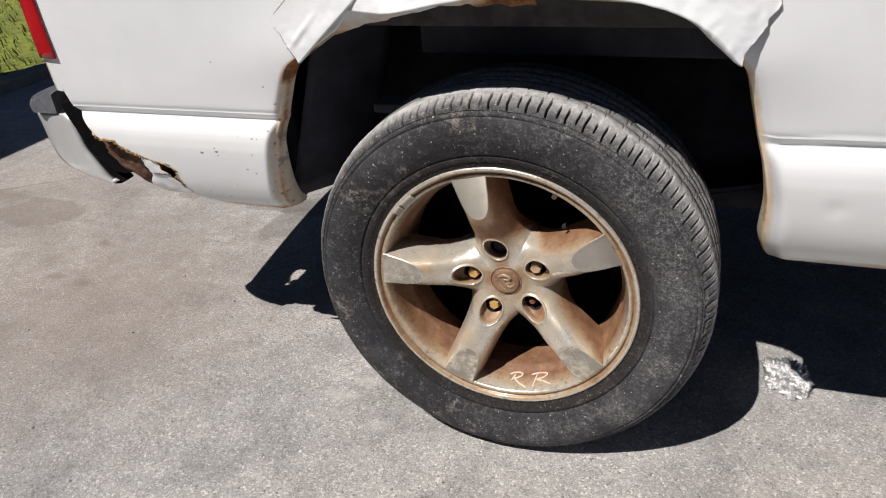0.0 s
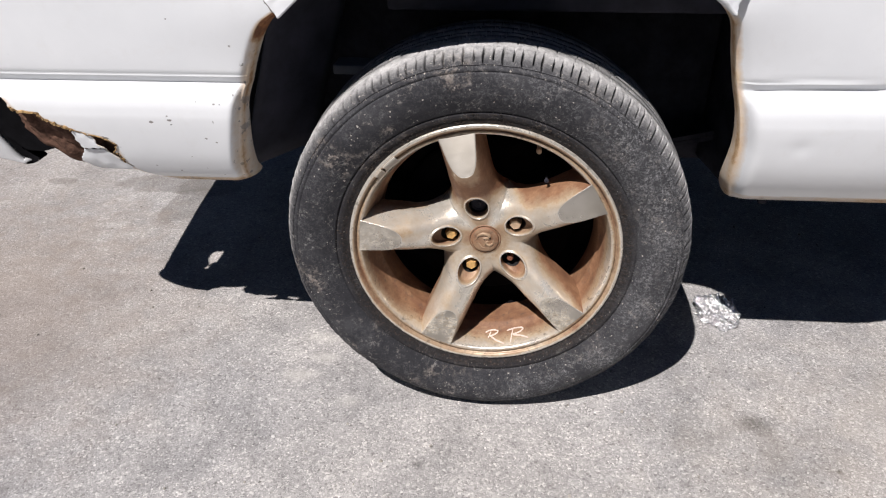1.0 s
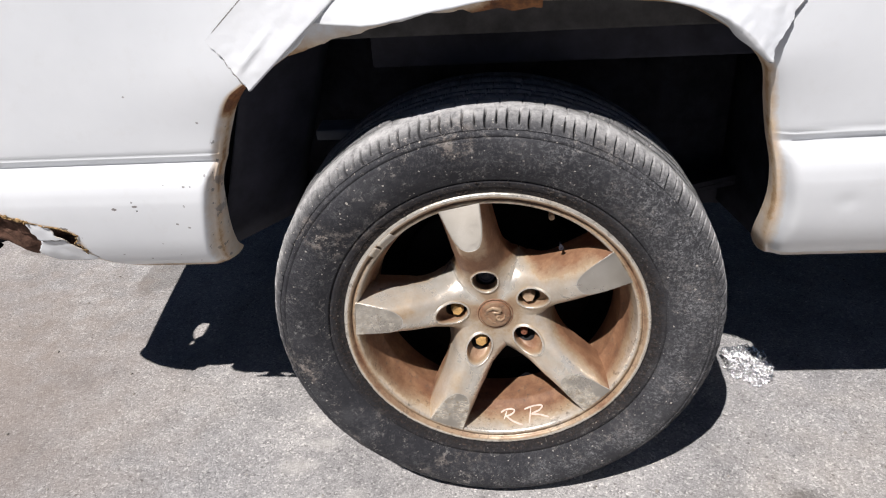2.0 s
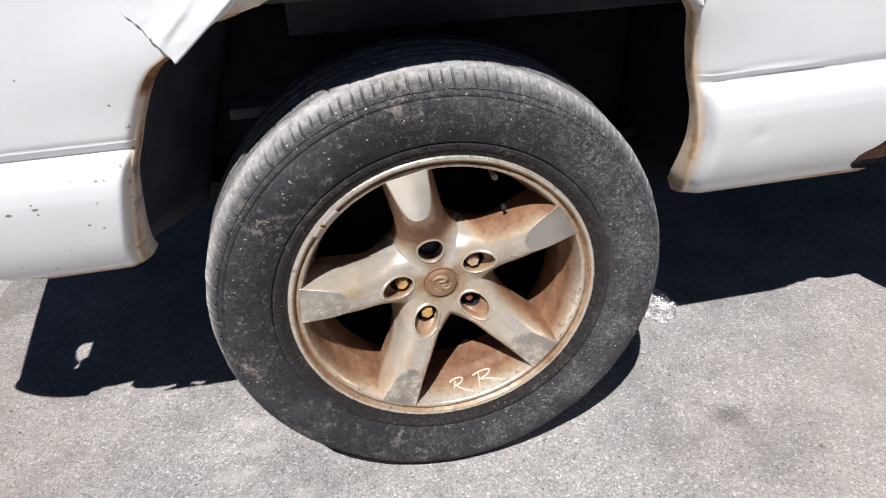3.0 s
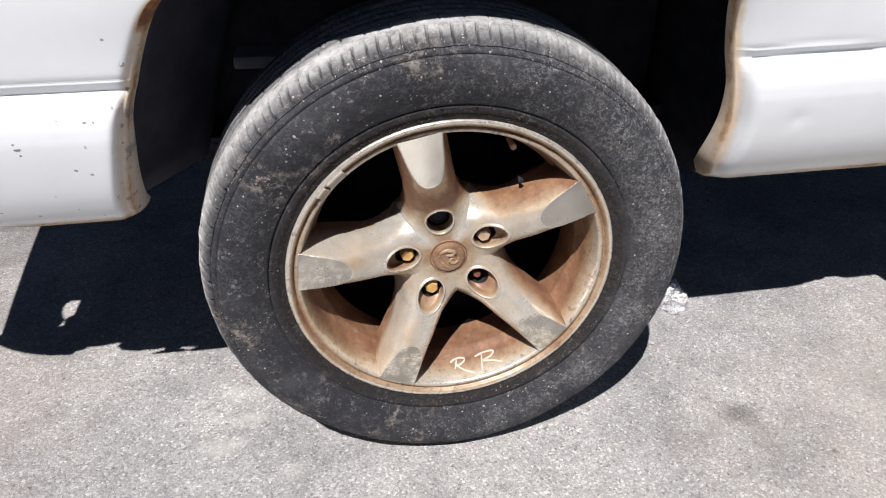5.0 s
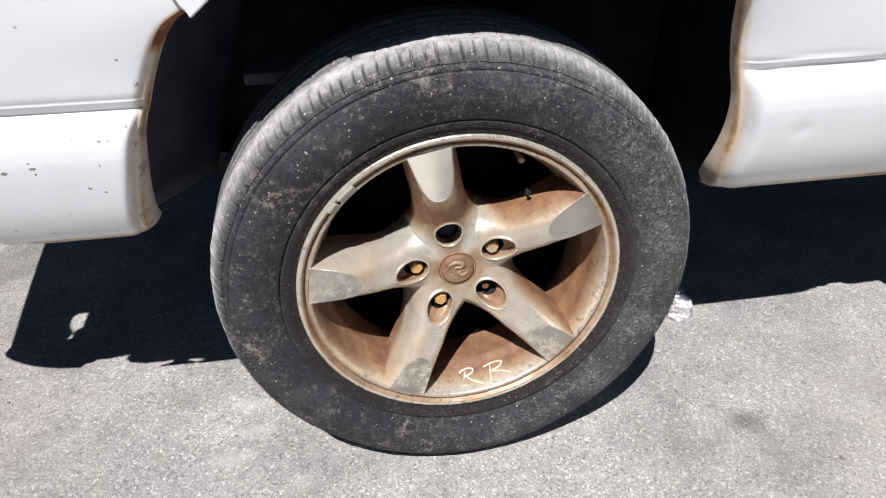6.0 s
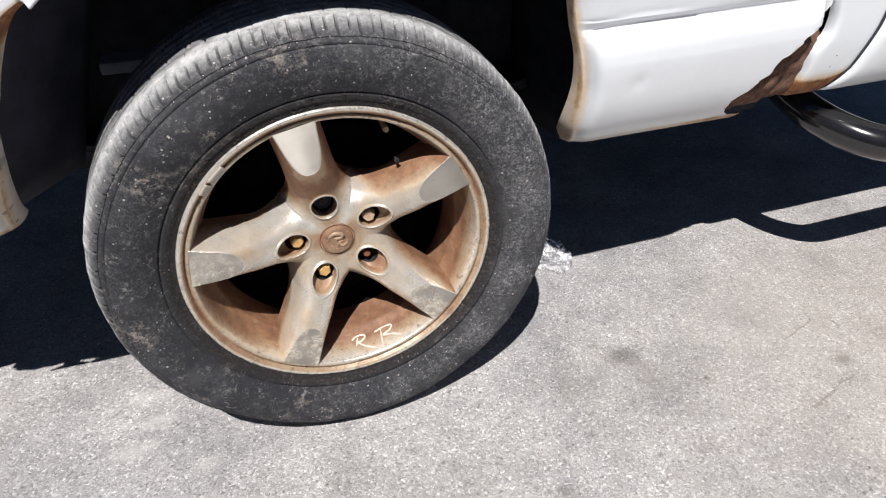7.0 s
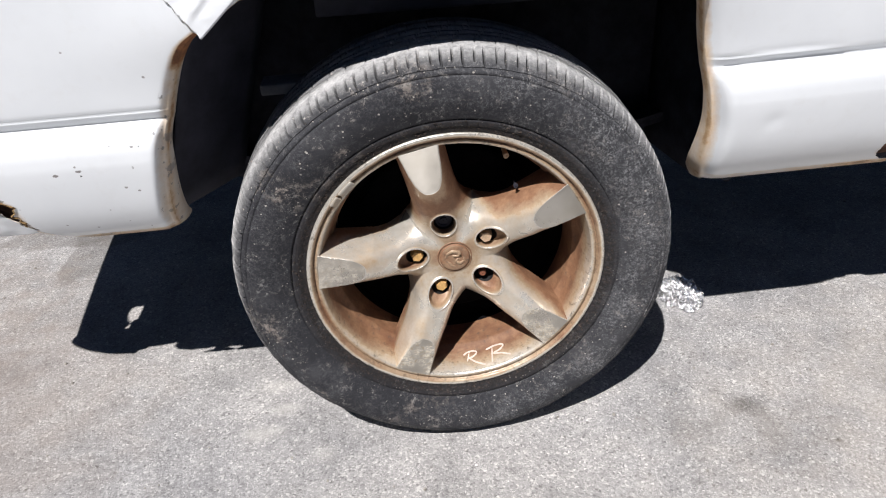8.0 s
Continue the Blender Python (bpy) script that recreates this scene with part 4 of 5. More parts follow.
def build_cab(truck):
    """Rear corner of the cab, and the door ahead of it."""
    prof = [(0.520, -0.005), (0.523, -0.030), (0.533, -0.050), (0.56, -0.072), (0.61, -0.088), (0.66, -0.096), (0.72, -0.100), (0.80, -0.104), (0.95, -0.110), (1.10, -0.108), (1.18, -0.10)]

    def sheet(x0, x1, n, name, label, shift=0.0, slant=0.0, rot=False):
        zs = [0.520 + 0.660 * j / 60 for j in range(61)]
        rows = []
        for z in zs:
            y = smooth_at(prof, z)
            lo = x0(z) if callable(x0) else x0
            hi = x1(z) if callable(x1) else x1
            row = [Vector((lo + 0.000, y + 0.030 + LEAN_IN * lo, z))]
            for i in range(n + 1):
                x = lo + (hi - lo) * i / n
                edge = min(i, n - i) / n
                row.append(Vector((x, y + shift + LEAN_IN * x + 0.005 * math.exp(-min(x - lo, hi - x) / 0.005), z + slant * (x - 1.0) * max(0, 0.6 - z))))
            row.append(Vector((hi, y + 0.030 + LEAN_IN * hi, z)))
            rows.append(row)
        bm = grid(rows)
        bmesh.ops.recalc_face_normals(bm, faces=bm.faces)
        ob = part(name, bm, PAINT, truck, label, smooth=True)
        set_attr(ob, "wear", [(0.90 * math.exp(-max(0, v.co.z - 0.566) / 0.024) + 0.55 * math.exp(-max(0, seam(v.co.z) - v.co.x) / 0.014) * math.exp(-max(0, v.co.z - 0.570) / 0.03)) if rot else 0.3 * math.exp(-max(0, v.co.z - 0.508) / 0.008) for v in ob.data.vertices])
        return ob

    def seam(z):
        return curve_at([(0.508, 1.000), (0.53, 1.022), (0.585, 1.058), (0.672, 1.084), (0.72, 1.090), (0.85, 1.100), (1.18, 1.105)], z)

    sheet(lambda z: curve_at([(0.520, 0.938), (0.55, 0.942), (0.59, 0.946), (0.625, 0.945), (0.635, 0.947), (0.650, 0.956), (0.668, 0.968), (0.70, 0.968), (0.74, 0.958), (1.18, 0.962)], z), lambda z: seam(z) - 0.002, 20, "cab_corner", "white cab corner with rusted foot", shift=0.004, rot=True)
    sheet(lambda z: seam(z) + 0.002, 2.3, 40, "cab_door", "white lower door panel")
    # black strip set in the door gap, standing in for its shade
    rows = [[(seam(z) - 0.004 + 0.008 * k, smooth_at(prof, z) + 0.0055 + LEAN_IN * seam(z), z) for k in range(2)] for z in [0.508 + 0.672 * j / 60 for j in range(61)]]
    part("door_gap_shade", thicken(grid(rows), 0.004), UNDERCOAT, truck, "black strip for the shade in the door gap", smooth=True)
    part("cab_backing", box(0.965, 2.3, 0.06, 0.08, 0.52, 1.18), UNDERCOAT, truck)
    part("cab_floor", box(1.03, 2.3, 0.08, 1.92, 0.53, 0.57), UNDERCOAT, truck)
    part("cab_wall", box(1.03, 1.06, 0.08, 1.92, 0.57, 1.18), PAINT, truck)
    part("cab_front", box(2.27, 2.3, 0.0, 1.92, 0.53, 1.18), PAINT, truck)
    part("cab_top", box(1.0, 2.3, -0.06, 1.97, 1.18, 1.20), PAINT, truck)


def build_step(truck):
    pts = []
    # the tube leaves the sill, bends out and runs along under the door
    for i in range(13):
        a = i / 12 * math.pi / 2
        pts.append((1.10 + 0.15 * (1 - math.cos(a)), 0.12 - 0.207 * math.sin(a) ** 1.2, 0.458 - 0.054 * math.sin(a)))
    pts = [(1.098, 0.24, 0.49)] + pts + [(1.345, -0.085, 0.404), (1.5, -0.080, 0.404), (1.9, -0.072, 0.404), (2.3, -0.062, 0.404)]
    part("side_step", tube(pts, 0.038, 24), TUBE, truck, "glossy black tubular side step", smooth=True)


def build_rear(truck):
    # step bumper: a formed side wing, the bar across, and its pad
    def plate(outline, y0, y1):
        bm = bmesh.new()
        f = bm.faces.new([bm.verts.new((x, y0, z)) for x, z in outline])
        for v in bmesh.ops.extrude_face_region(bm, geom=[f])["geom"]:
            if isinstance(v, bmesh.types.BMVert):
                v.co.y = y1
        bmesh.ops.recalc_face_normals(bm, faces=bm.faces)
        return bm

    # the curved end wing, from its outer edge to the edge beside the filler
    outer = [(-1.164, -0.012, 0.681), (-1.160, -0.012, 0.650), (-1.152, -0.012, 0.600), (-1.143, -0.015, 0.581), (-1.109, -0.030, 0.566), (-1.054, -0.052, 0.560), (-1.002, -0.058, 0.548), (-0.949, -0.055, 0.535)]
    inner = [(-1.041, -0.045, 0.698), (-1.023, -0.050, 0.681), (-1.015, -0.052, 0.655), (-1.005, -0.055, 0.619), (-0.988, -0.056, 0.589), (-0.972, -0.056, 0.564), (-0.960, -0.055, 0.546), (-0.948, -0.055, 0.535)]

    def along(pts, f):
        return Vector([smooth_at([(k / (len(pts) - 1), p[i]) for k, p in enumerate(pts)], f) for i in range(3)])

    rows = []
    for k in range(33):
        a, b = along(outer, k / 32), along(inner, k / 32)
        rows.append([a + Vector((0.012, 0.030, 0))] + [a.lerp(b, g / 8) - Vector((0, 0.010 * math.sin(math.pi * g / 8) * (1 - k / 32), 0)) for g in range(9)] + [b + Vector((0, 0.016, 0))])
    bumper = part("bumper", thicken(grid(rows), 0.003), BUMPER, truck, "silver-grey steel step bumper", smooth=True)
    filler = [(-1.025, 0.727), (-1.048, 0.696), (-1.038, 0.677), (-1.032, 0.649), (-1.026, 0.612), (-1.009, 0.580), (-0.993, 0.556), (-0.980, 0.538), (-0.965, 0.526), (-0.946, 0.527), (-0.929, 0.533), (-0.923, 0.540), (-0.936, 0.547), (-0.952, 0.557), (-0.957, 0.566), (-0.926, 0.578), (-0.904, 0.598), (-0.935, 0.655), (-0.988, 0.728)]
    for _ in range(2):
        filler = [(p[0] + (q[0] - p[0]) * g, p[1] + (q[1] - p[1]) * g) for p, q in zip(filler, filler[1:] + filler[:1]) for g in (0.25, 0.75)]
    part("bumper_filler", plate(filler, -0.040, -0.012), SHADE_BLACK, bumper, "black plastic bumper filler with a hooked foot")
    # plate added only to close sunlit gaps in the bumper's shadow
    gap_plate = [(-1.041, 0.722), (-0.985, 0.735), (-0.930, 0.680), (-0.850, 0.652), (-0.860, 0.572), (-0.905, 0.560), (-0.938, 0.562), (-0.985, 0.600), (-1.010, 0.650)]
    part("shadow_gap_plate", plate(gap_plate, -0.050, 0.062), SHADE_BLACK, bumper, bevel=0.003)

    def bow(y):
        return -0.085 * math.sin(math.pi * max(0.0, min(1.0, (y + 0.01) / 1.88)))

    rows = []
    for i in range(41):
        y = -0.010 + 1.88 * i / 40
        x = -1.156 + bow(y)
        rows.append([(x + dx, y, z) for dx, z in ((0.0, 0.698), (-0.004, 0.690), (-0.006, 0.680), (-0.004, 0.640), (0.006, 0.610), (0.022, 0.580), (0.050, 0.556))])
    part("bumper_bar", thicken(grid(rows), 0.005), BUMPER, bumper, smooth=True)
    rows = []
    for i in range(61):
        y = -0.048 + 1.91 * (i / 60) ** 2
        b = -1.168 + bow(y) + 0.036 * math.exp(-((y + 0.048) / 0.022))
        c = -1.055 - 0.023 * max(0.0, 1 - ((y - 0.002) / 0.055) ** 2) + 0.022 / (1 + math.exp(-(y - 0.062) / 0.004))
        rows.append([(c, y, 0.696), (b + 0.004, y, 0.696), (b, y, 0.701), (b - 0.001, y, 0.712), (b + 0.006, y, 0.722)] + [(b + 0.006 + (c - b - 0.006) * k / 11, y, 0.7225 + 0.0016 * k + (0.004 if 0 < k < 10 and k % 2 else 0)) for k in range(1, 12)])
    pad = grid(rows, True)
    pad.verts.ensure_lookup_table()
    pad.faces.new(pad.verts[:len(rows[0])])
    bmesh.ops.recalc_face_normals(pad, faces=pad.faces)
    part("bumper_pad", pad, PAD, bumper, "grey-black ribbed step pad")
    # unseen box, added to stop sun leaking in behind the bumper
    part("rear_light_stop", box(-0.985, -0.945, 0.06, 1.86, 0.56, 0.766), UNDERCOAT, truck)
    part("bumper_bracket", box(-1.10, -0.93, 0.16, 0.18, 0.52, 0.72), UNDERCOAT, bumper)
    part("tailgate", box(-0.99, -0.955, 0.0, 1.86, 0.765, 1.32), PAINT, truck, bevel=0.01)
    # tail lamp that wraps the corner
    rows = []
    for z in [0.846 + 0.42 * j / 30 for j in range(31)]:
        e = skin(-0.936, z)
        row = []
        x0 = -0.918 - 0.03 * (z - 0.846)
        for k in range(14):
            a = k / 13 * math.pi / 2
            if k < 3:
                row.append((x0 + (-0.936 - x0) * k / 3, e.y - 0.006, z))
            else:
                a = (k - 3) / 10 * math.pi / 2
                row.append((-0.936 - 0.058 * math.sin(a), e.y - 0.006 + 0.058 * (1 - math.cos(a)), z))
        rows.append(row)
    part("tail_lamp", thicken(grid(rows), 0.004), LENS, truck, "red tail lamp lens", smooth=True)


def build_underside(truck):
    part("frame_rail", box(-1.05, 2.3, 0.46, 0.54, 0.52, 0.66), UNDERCOAT, truck, bevel=0.01)
    part("frame_rail", box(-1.05, 2.3, 1.34, 1.42, 0.52, 0.66), UNDERCOAT, truck, bevel=0.01)
    axle = spin([(0.001, 0.06), (0.045, 0.06), (0.045, 0.75), (0.14, 0.86), (0.16, 0.94), (0.14, 1.02), (0.045, 1.13), (0.045, 1.80), (0.001, 1.80)], 32)
    bmesh.ops.translate(axle, verts=axle.verts, vec=(0, 0, 0.40))
    part("axle", axle, UNDERCOAT, truck, smooth=True)
    for k in range(4):
        w = 0.62 - 0.12 * k
        rows = []
        for i in range(25):
            x = -w + 2 * w * i / 24
            z = 0.455 + 0.012 * k * -1 + 0.10 * (x / 0.62) ** 2
            rows.append([(x, 0.27, z), (x, 0.335, z)])
        part("spring_leaf", thicken(grid(rows), 0.010), UNDERCOAT, truck)
    part("far_side", box(-0.95, 2.3, 1.92, 1.95, 0.48, 1.32), PAINT, truck, bevel=0.01)
    bm = spin([(0.27, 1.62), (0.39, 1.62), (0.413, 1.66), (0.413, 1.84), (0.39, 1.88), (0.27, 1.88)], 64, closed=True)
    for v in bm.verts:
        v.co.z = max(0.0, v.co.z + 0.40)
    part("far_tyre", bm, RUBBER, truck, smooth=True)


# ---------------------------------------------------------------- the wheel
HUB = Vector((0.0, 0.0, 0.400))
SPOKES = [102.5 + 72 * k for k in range(5)]
TYRE = [  # radius, depth: outer bead round to the inner bead
    (0.262, -0.094), (0.266, -0.101), (0.272, -0.103), (0.280, -0.105), (0.284, -0.1085), (0.287, -0.1085), (0.289, -0.1088), (0.2942, -0.1112), (0.2950, -0.1088), (0.2968, -0.1096), (0.2976, -0.1126), (0.300, -0.1134), (0.315, -0.120), (0.330, -0.1245),
    (0.345, -0.1265), (0.357, -0.1265), (0.366, -0.1255), (0.3725, -0.1238), (0.3750, -0.1230), (0.3757, -0.1205), (0.3775, -0.1200), (0.3785, -0.1212), (0.3845, -0.1180), (0.3852, -0.1155), (0.3872, -0.1145), (0.3880, -0.1155),
    (0.392, -0.1125), (0.396, -0.1075), (0.400, -0.1015), (0.4045, -0.092), (0.408, -0.083), (0.4105, -0.073), (0.4112, -0.0665), (0.4122, -0.0440), (0.4040, -0.0425), (0.4040, -0.036), (0.4128, -0.0345),
    (0.4138, -0.016), (0.4050, -0.014), (0.4050, -0.009), (0.4142, -0.007), (0.4147, 0.004), (0.4060, 0.006), (0.4060, 0.014), (0.4147, 0.016), (0.4145, 0.038), (0.4060, 0.040), (0.4060, 0.048), (0.4142, 0.050), (0.4132, 0.080), (0.4065, 0.083), (0.4065, 0.091), (0.412, 0.094),
    (0.408, 0.115), (0.400, 0.132), (0.385, 0.147), (0.360, 0.156), (0.320, 0.150), (0.280, 0.136), (0.262, 0.128)]


def build_tyre(wheel):
    n, pitch = 2880, 72
    rnd = random.Random(3)
    offs = [[rnd.uniform(-0.05, 0.05) for _ in range(6)] for _ in range(pitch)]
    prof = [TYRE[0]]
    for a, b in zip(TYRE, TYRE[1:]):
        if 0.387 < a[0] < 0.412 and b[1] < -0.062:
            prof.append(((a[0] + b[0]) / 2, (a[1] + b[1]) / 2))
        prof.append(b)
    ring = [(math.cos(k / n * math.tau), math.sin(k / n * math.tau)) for k in range(n)]
    rows = []
    for r, y in prof:
        base = 0.262 + (r - 0.262) * 0.923
        row = []
        for k, (cx, cz) in enumerate(ring):
            ph = k / n * pitch
            cell = int(ph) % pitch
            f = ph - int(ph)
            cut = 0.0
            if r > 0.3885 and y < -0.060:                     # slots and ticks across the worn shoulder
                o = offs[cell]
                lean = 0.06 * math.sin((r - 0.389) * 160)
                for c, lo, hi, wide in ((0.20 + 0.6 * o[0] + lean, 0.3895, 0.4098 + 0.03 * o[3], 0.066), (0.68 + 0.8 * o[1] + 0.6 * lean, 0.3945 + 0.03 * o[4], 0.4085 + 0.04 * o[5], 0.054)):
                    d = abs(f - c)
                    if d < wide and lo < r < hi:
                        cut = max(cut, 0.0115 * min(1.0, 1.8 * (1 - d / wide)) * min(1.0, (r - lo) / 0.003) * min(1.0, (hi - r) / 0.003))
                if 0.389 < r < 0.3925 and (f > 0.42 or f < 0.20):
                    cut = max(cut, 0.0030)
            elif r > 0.409 and -0.057 < y < 0.10:
                if (f + y * 12) % 1 < 0.08:
                    cut = 0.004
            if r > 0.379:
                worn = 0.0011 * noise.noise((cx * 14, cz * 14, y * 30)) + (0.0009 * noise.noise((cx * 60, cz * 60, y * 60)) if y < -0.05 else 0)
            else:
                worn = 0.0
            rr, yy = base - cut * 0.75 + worn, y + (cut * 0.65 if y < -0.060 else 0)
            x, z = rr * cx, rr * cz
            z = max(z, -0.3995)                              # it stands flat on the ground
            if z < -0.30 and abs(x) < 0.25:
                yy += (-0.006 if yy < 0.02 else 0.006) * min(1, (-0.30 - z) / 0.08) * (1 - (x / 0.25) ** 2)
            row.append((x, yy, z))
        rows.append(row)
    m = len(rows)
    me = bpy.data.meshes.new("tyre")
    me.from_pydata([p for row in rows for p in row], [], [(a * n + k, (a + 1) * n + k, (a + 1) * n + (k + 1) % n, a * n + (k + 1) % n) for a in range(m - 1) for k in range(n)])
    me.materials.append(RUBBER)
    me.polygons.foreach_set("use_smooth", [True] * len(me.polygons))
    ob = new("tyre", me)
    ob.parent = wheel
    return tagged(ob, "dusty black tyre with worn grey shoulder blocks")


def half_width(s):
    """Half the spoke's width; near the hub neighbours meet."""
    free = 0.0408 + 0.0234 * math.exp(-max(0, s - 0.0884) / 0.017) + 0.001 * (s / 0.25)
    return min(s * math.tan(radians(36)), free)


WINDOW = [(0.0885 + 0.002 * k, half_width(0.0885 + 0.002 * k)) for k in range(82)]


def window_gap(s, w):
    """Distance from the nearest edge of a window."""
    w = abs(w)
    return min((math.hypot(s - a, w - b) for a, b in WINDOW if abs(s - a) < 0.05), default=0.05)


def wheel_height(s, w):
    """How far the wheel's face would stand out at s along and w across a spoke, before the ends are faced off."""
    ridge = smooth_at([(0.0, 0.050), (0.045, 0.052), (0.075, 0.062), (0.10, 0.074), (0.135, 0.089), (0.172, 0.1035), (0.21, 0.121), (0.26, 0.146)], s)
    roll = (0.034 + 0.030 * max(0.0, min(1.0, (s - 0.15) / 0.08))) * abs(w / 0.043) ** 2.6
    if s < 0.11:
        roll *= max(0.0, (s - 0.035) / 0.075)
    edge = max(0.0, 1 - window_gap(s, w) / 0.019)
    return ridge - roll - (0.017 if s < 0.16 else 0.017 - 0.009 * min(1, (s - 0.16) / 0.06)) * edge ** 2.2


def oval(s, w):
    """1 on the outline of the nut's pocket, less inside."""
    return math.hypot((s - 0.0785) / 0.0290, w / 0.0225)


# stain of each spoke: overall, then towards its two flanks (one side, the other) and how wide that reaches
GRIME = [(0.36, 0.42, 0.62, 0.60), (-0.08, 0.42, 0.02, 0.65), (-0.02, 0.72, 0.25, 0.42), (0.04, 0.85, 0.75, 0.45), (0.10, 0.95, 0.48, 0.64)]


def grime(n, s, g):
    """How stained a spoke is at s along and g (-1 to 1) across."""
    base, one, other, wide = GRIME[n]
    f = max(0.0, min(1.0, (s - 0.070) / 0.050))
    f = f * f * (3 - 2 * f)
    side = one if g > 0 else other
    reach = max(0.0, (abs(g) - (1 - wide)) / wide) ** 1.5
    hub = 0.40 + 0.12 * math.exp(-((s - 0.035) / 0.012) ** 2)
    tip = 0.22 * max(0.0, min(1.0, (s - 0.21) / 0.03))
    fleck = 0.30 * math.exp(-((s - 0.150) / 0.030) ** 2 - ((g + 0.35) / 0.35) ** 2) if n in (1, 2) else 0.0
    root = 0.34 * math.exp(-((s - 0.125) / 0.030) ** 2) if n == 0 else 0.0
    # upper webs kept paler, which puts part of their highlight into the colour
    web = (0.75 if (n, g > 0) in ((0, True), (0, False), (1, False), (4, True)) else 0.22) * max(0.0, abs(g) - 0.35)
    return (hub * (1 - f) - web * (1 - f)) + f * (0.09 + base + side * reach + tip + fleck) + root


def build_pocket(bm, stain, over, bore_shade, ang, n):
    """Raised lip, wall, shelf and bore of one nut's pocket."""
    ca, sa = math.cos(radians(ang)), math.sin(radians(ang))
    count = 56
    rings = [(1.20, -0.0004, 0), (1.12, 0.0006, 0), (1.06, 0.0021, 0), (1.01, 0.0024, 0), (0.975, 0.0012, 0), (0.955, -0.0015, 0), (0.935, -0.009, 1), (0.915, -0.0150, 1), (0.895, -0.0185, 1)]
    rows = []
    for d, up, inside in rings:
        row = []
        for k in range(count):
            q = math.tau * k / count
            s, w = 0.0785 + 0.0290 * d * math.cos(q), 0.0225 * d * math.sin(q)
            row.append((s, w, wheel_height(s, w) + up, 0.06 if 0.97 < d < 1.1 else (grime(n, s, 0.0) if d > 1 else (0.32 if d > 0.94 else 0.66)), 0.0))
        rows.append(row)
    edge = rows[-1]
    for r, drop, black in ((0.0194, 0.0, 0.0), (0.0188, 0.0015, 1.0), (0.0184, 0.014, 1.0), (0.0010, 0.0145, 1.0)):
        row = []
        for k, e in enumerate(edge):
            q = math.tau * k / count
            s, w = 0.0716 + r * math.cos(q), r * math.sin(q)
            row.append((s, w, wheel_height(s, w) - 0.0205 - drop, 0.70, black))
        rows.append(row)
    vs = []
    for row in rows:
        line = []
        for s, w, h, st, so in row:
            v = bm.verts.new((s * ca - w * sa, -h, s * sa + w * ca))
            v[stain], v[over], v[bore_shade] = st, -1.0, so
            line.append(v)
        vs.append(line)
    for a, b in zip(vs, vs[1:]):
        for k in range(count):
            bm.faces.new((a[k], a[(k + 1) % count], b[(k + 1) % count], b[k]))


def build_rim(wheel):
    bm = bmesh.new()
    stain, over, bore_shade = (bm.verts.layers.float.new(q) for q in ("stain", "over", "bore_shade"))
    t36 = math.tan(radians(36))
    ss = [0.022 + 0.226 * i / 140 for i in range(141)]
    m = 56
    rows = []
    for s in ss:                                             # one spoke, along and across
        hw = half_width(s)
        joined = s * t36 <= hw + 1e-9
        back = curve_at([(0.02, 0.012), (0.088, 0.012), (0.105, 0.030), (0.248, 0.055)], s)
        row = []
        for k in range(-5, m + 6):
            g = max(-1.0, min(1.0, -1 + 2 * k / m))
            w = hw * g
            raw = wheel_height(s, w)
            h = min(raw, 0.100)
            flank = 0.0
            if (k < 0 or k > m) and not joined:              # the spoke's flank, going back
                flank = (-k if k < 0 else k - m) / 5
                h -= back * flank
            row.append((s, w, g, -h, 0.45 * min(1, flank * 2), (raw - 0.100) * 1000 if flank == 0 else -1.0))
        rows.append(row)
    for n, ang in enumerate(SPOKES):
        ca, sa = math.cos(radians(ang)), math.sin(radians(ang))
        vs = []
        for row in rows:
            line = []
            for s, w, g, y, st, ov in row:
                v = bm.verts.new((s * ca - w * sa, y, s * sa + w * ca))
                v[stain], v[over], v[bore_shade] = st + grime(n, s, g), ov, 0.0
                line.append((v, oval(s, w) < 1.07))
            vs.append(line)
        for a, b in zip(vs, vs[1:]):
            for i in range(len(a) - 1):
                four = (a[i], a[i + 1], b[i + 1], b[i])
                if not all(inside for _, inside in four):
                    bm.faces.new([v for v, _ in four])
    bmesh.ops.delete(bm, geom=[v for v in bm.verts if not v.link_faces], context="VERTS")
    bmesh.ops.remove_doubles(bm, verts=bm.verts, dist=0.0003)
    for n, ang in enumerate(SPOKES):
        build_pocket(bm, stain, over, bore_shade, ang, n)
    bmesh.ops.recalc_face_normals(bm, faces=bm.faces)
    part("rim_face", bm, ALLOY, wheel, "five-spoke silver alloy face stained by brake dust", smooth=True)


BACK = 0.040                         # behind this the barrel's shade is put into a near-black colour


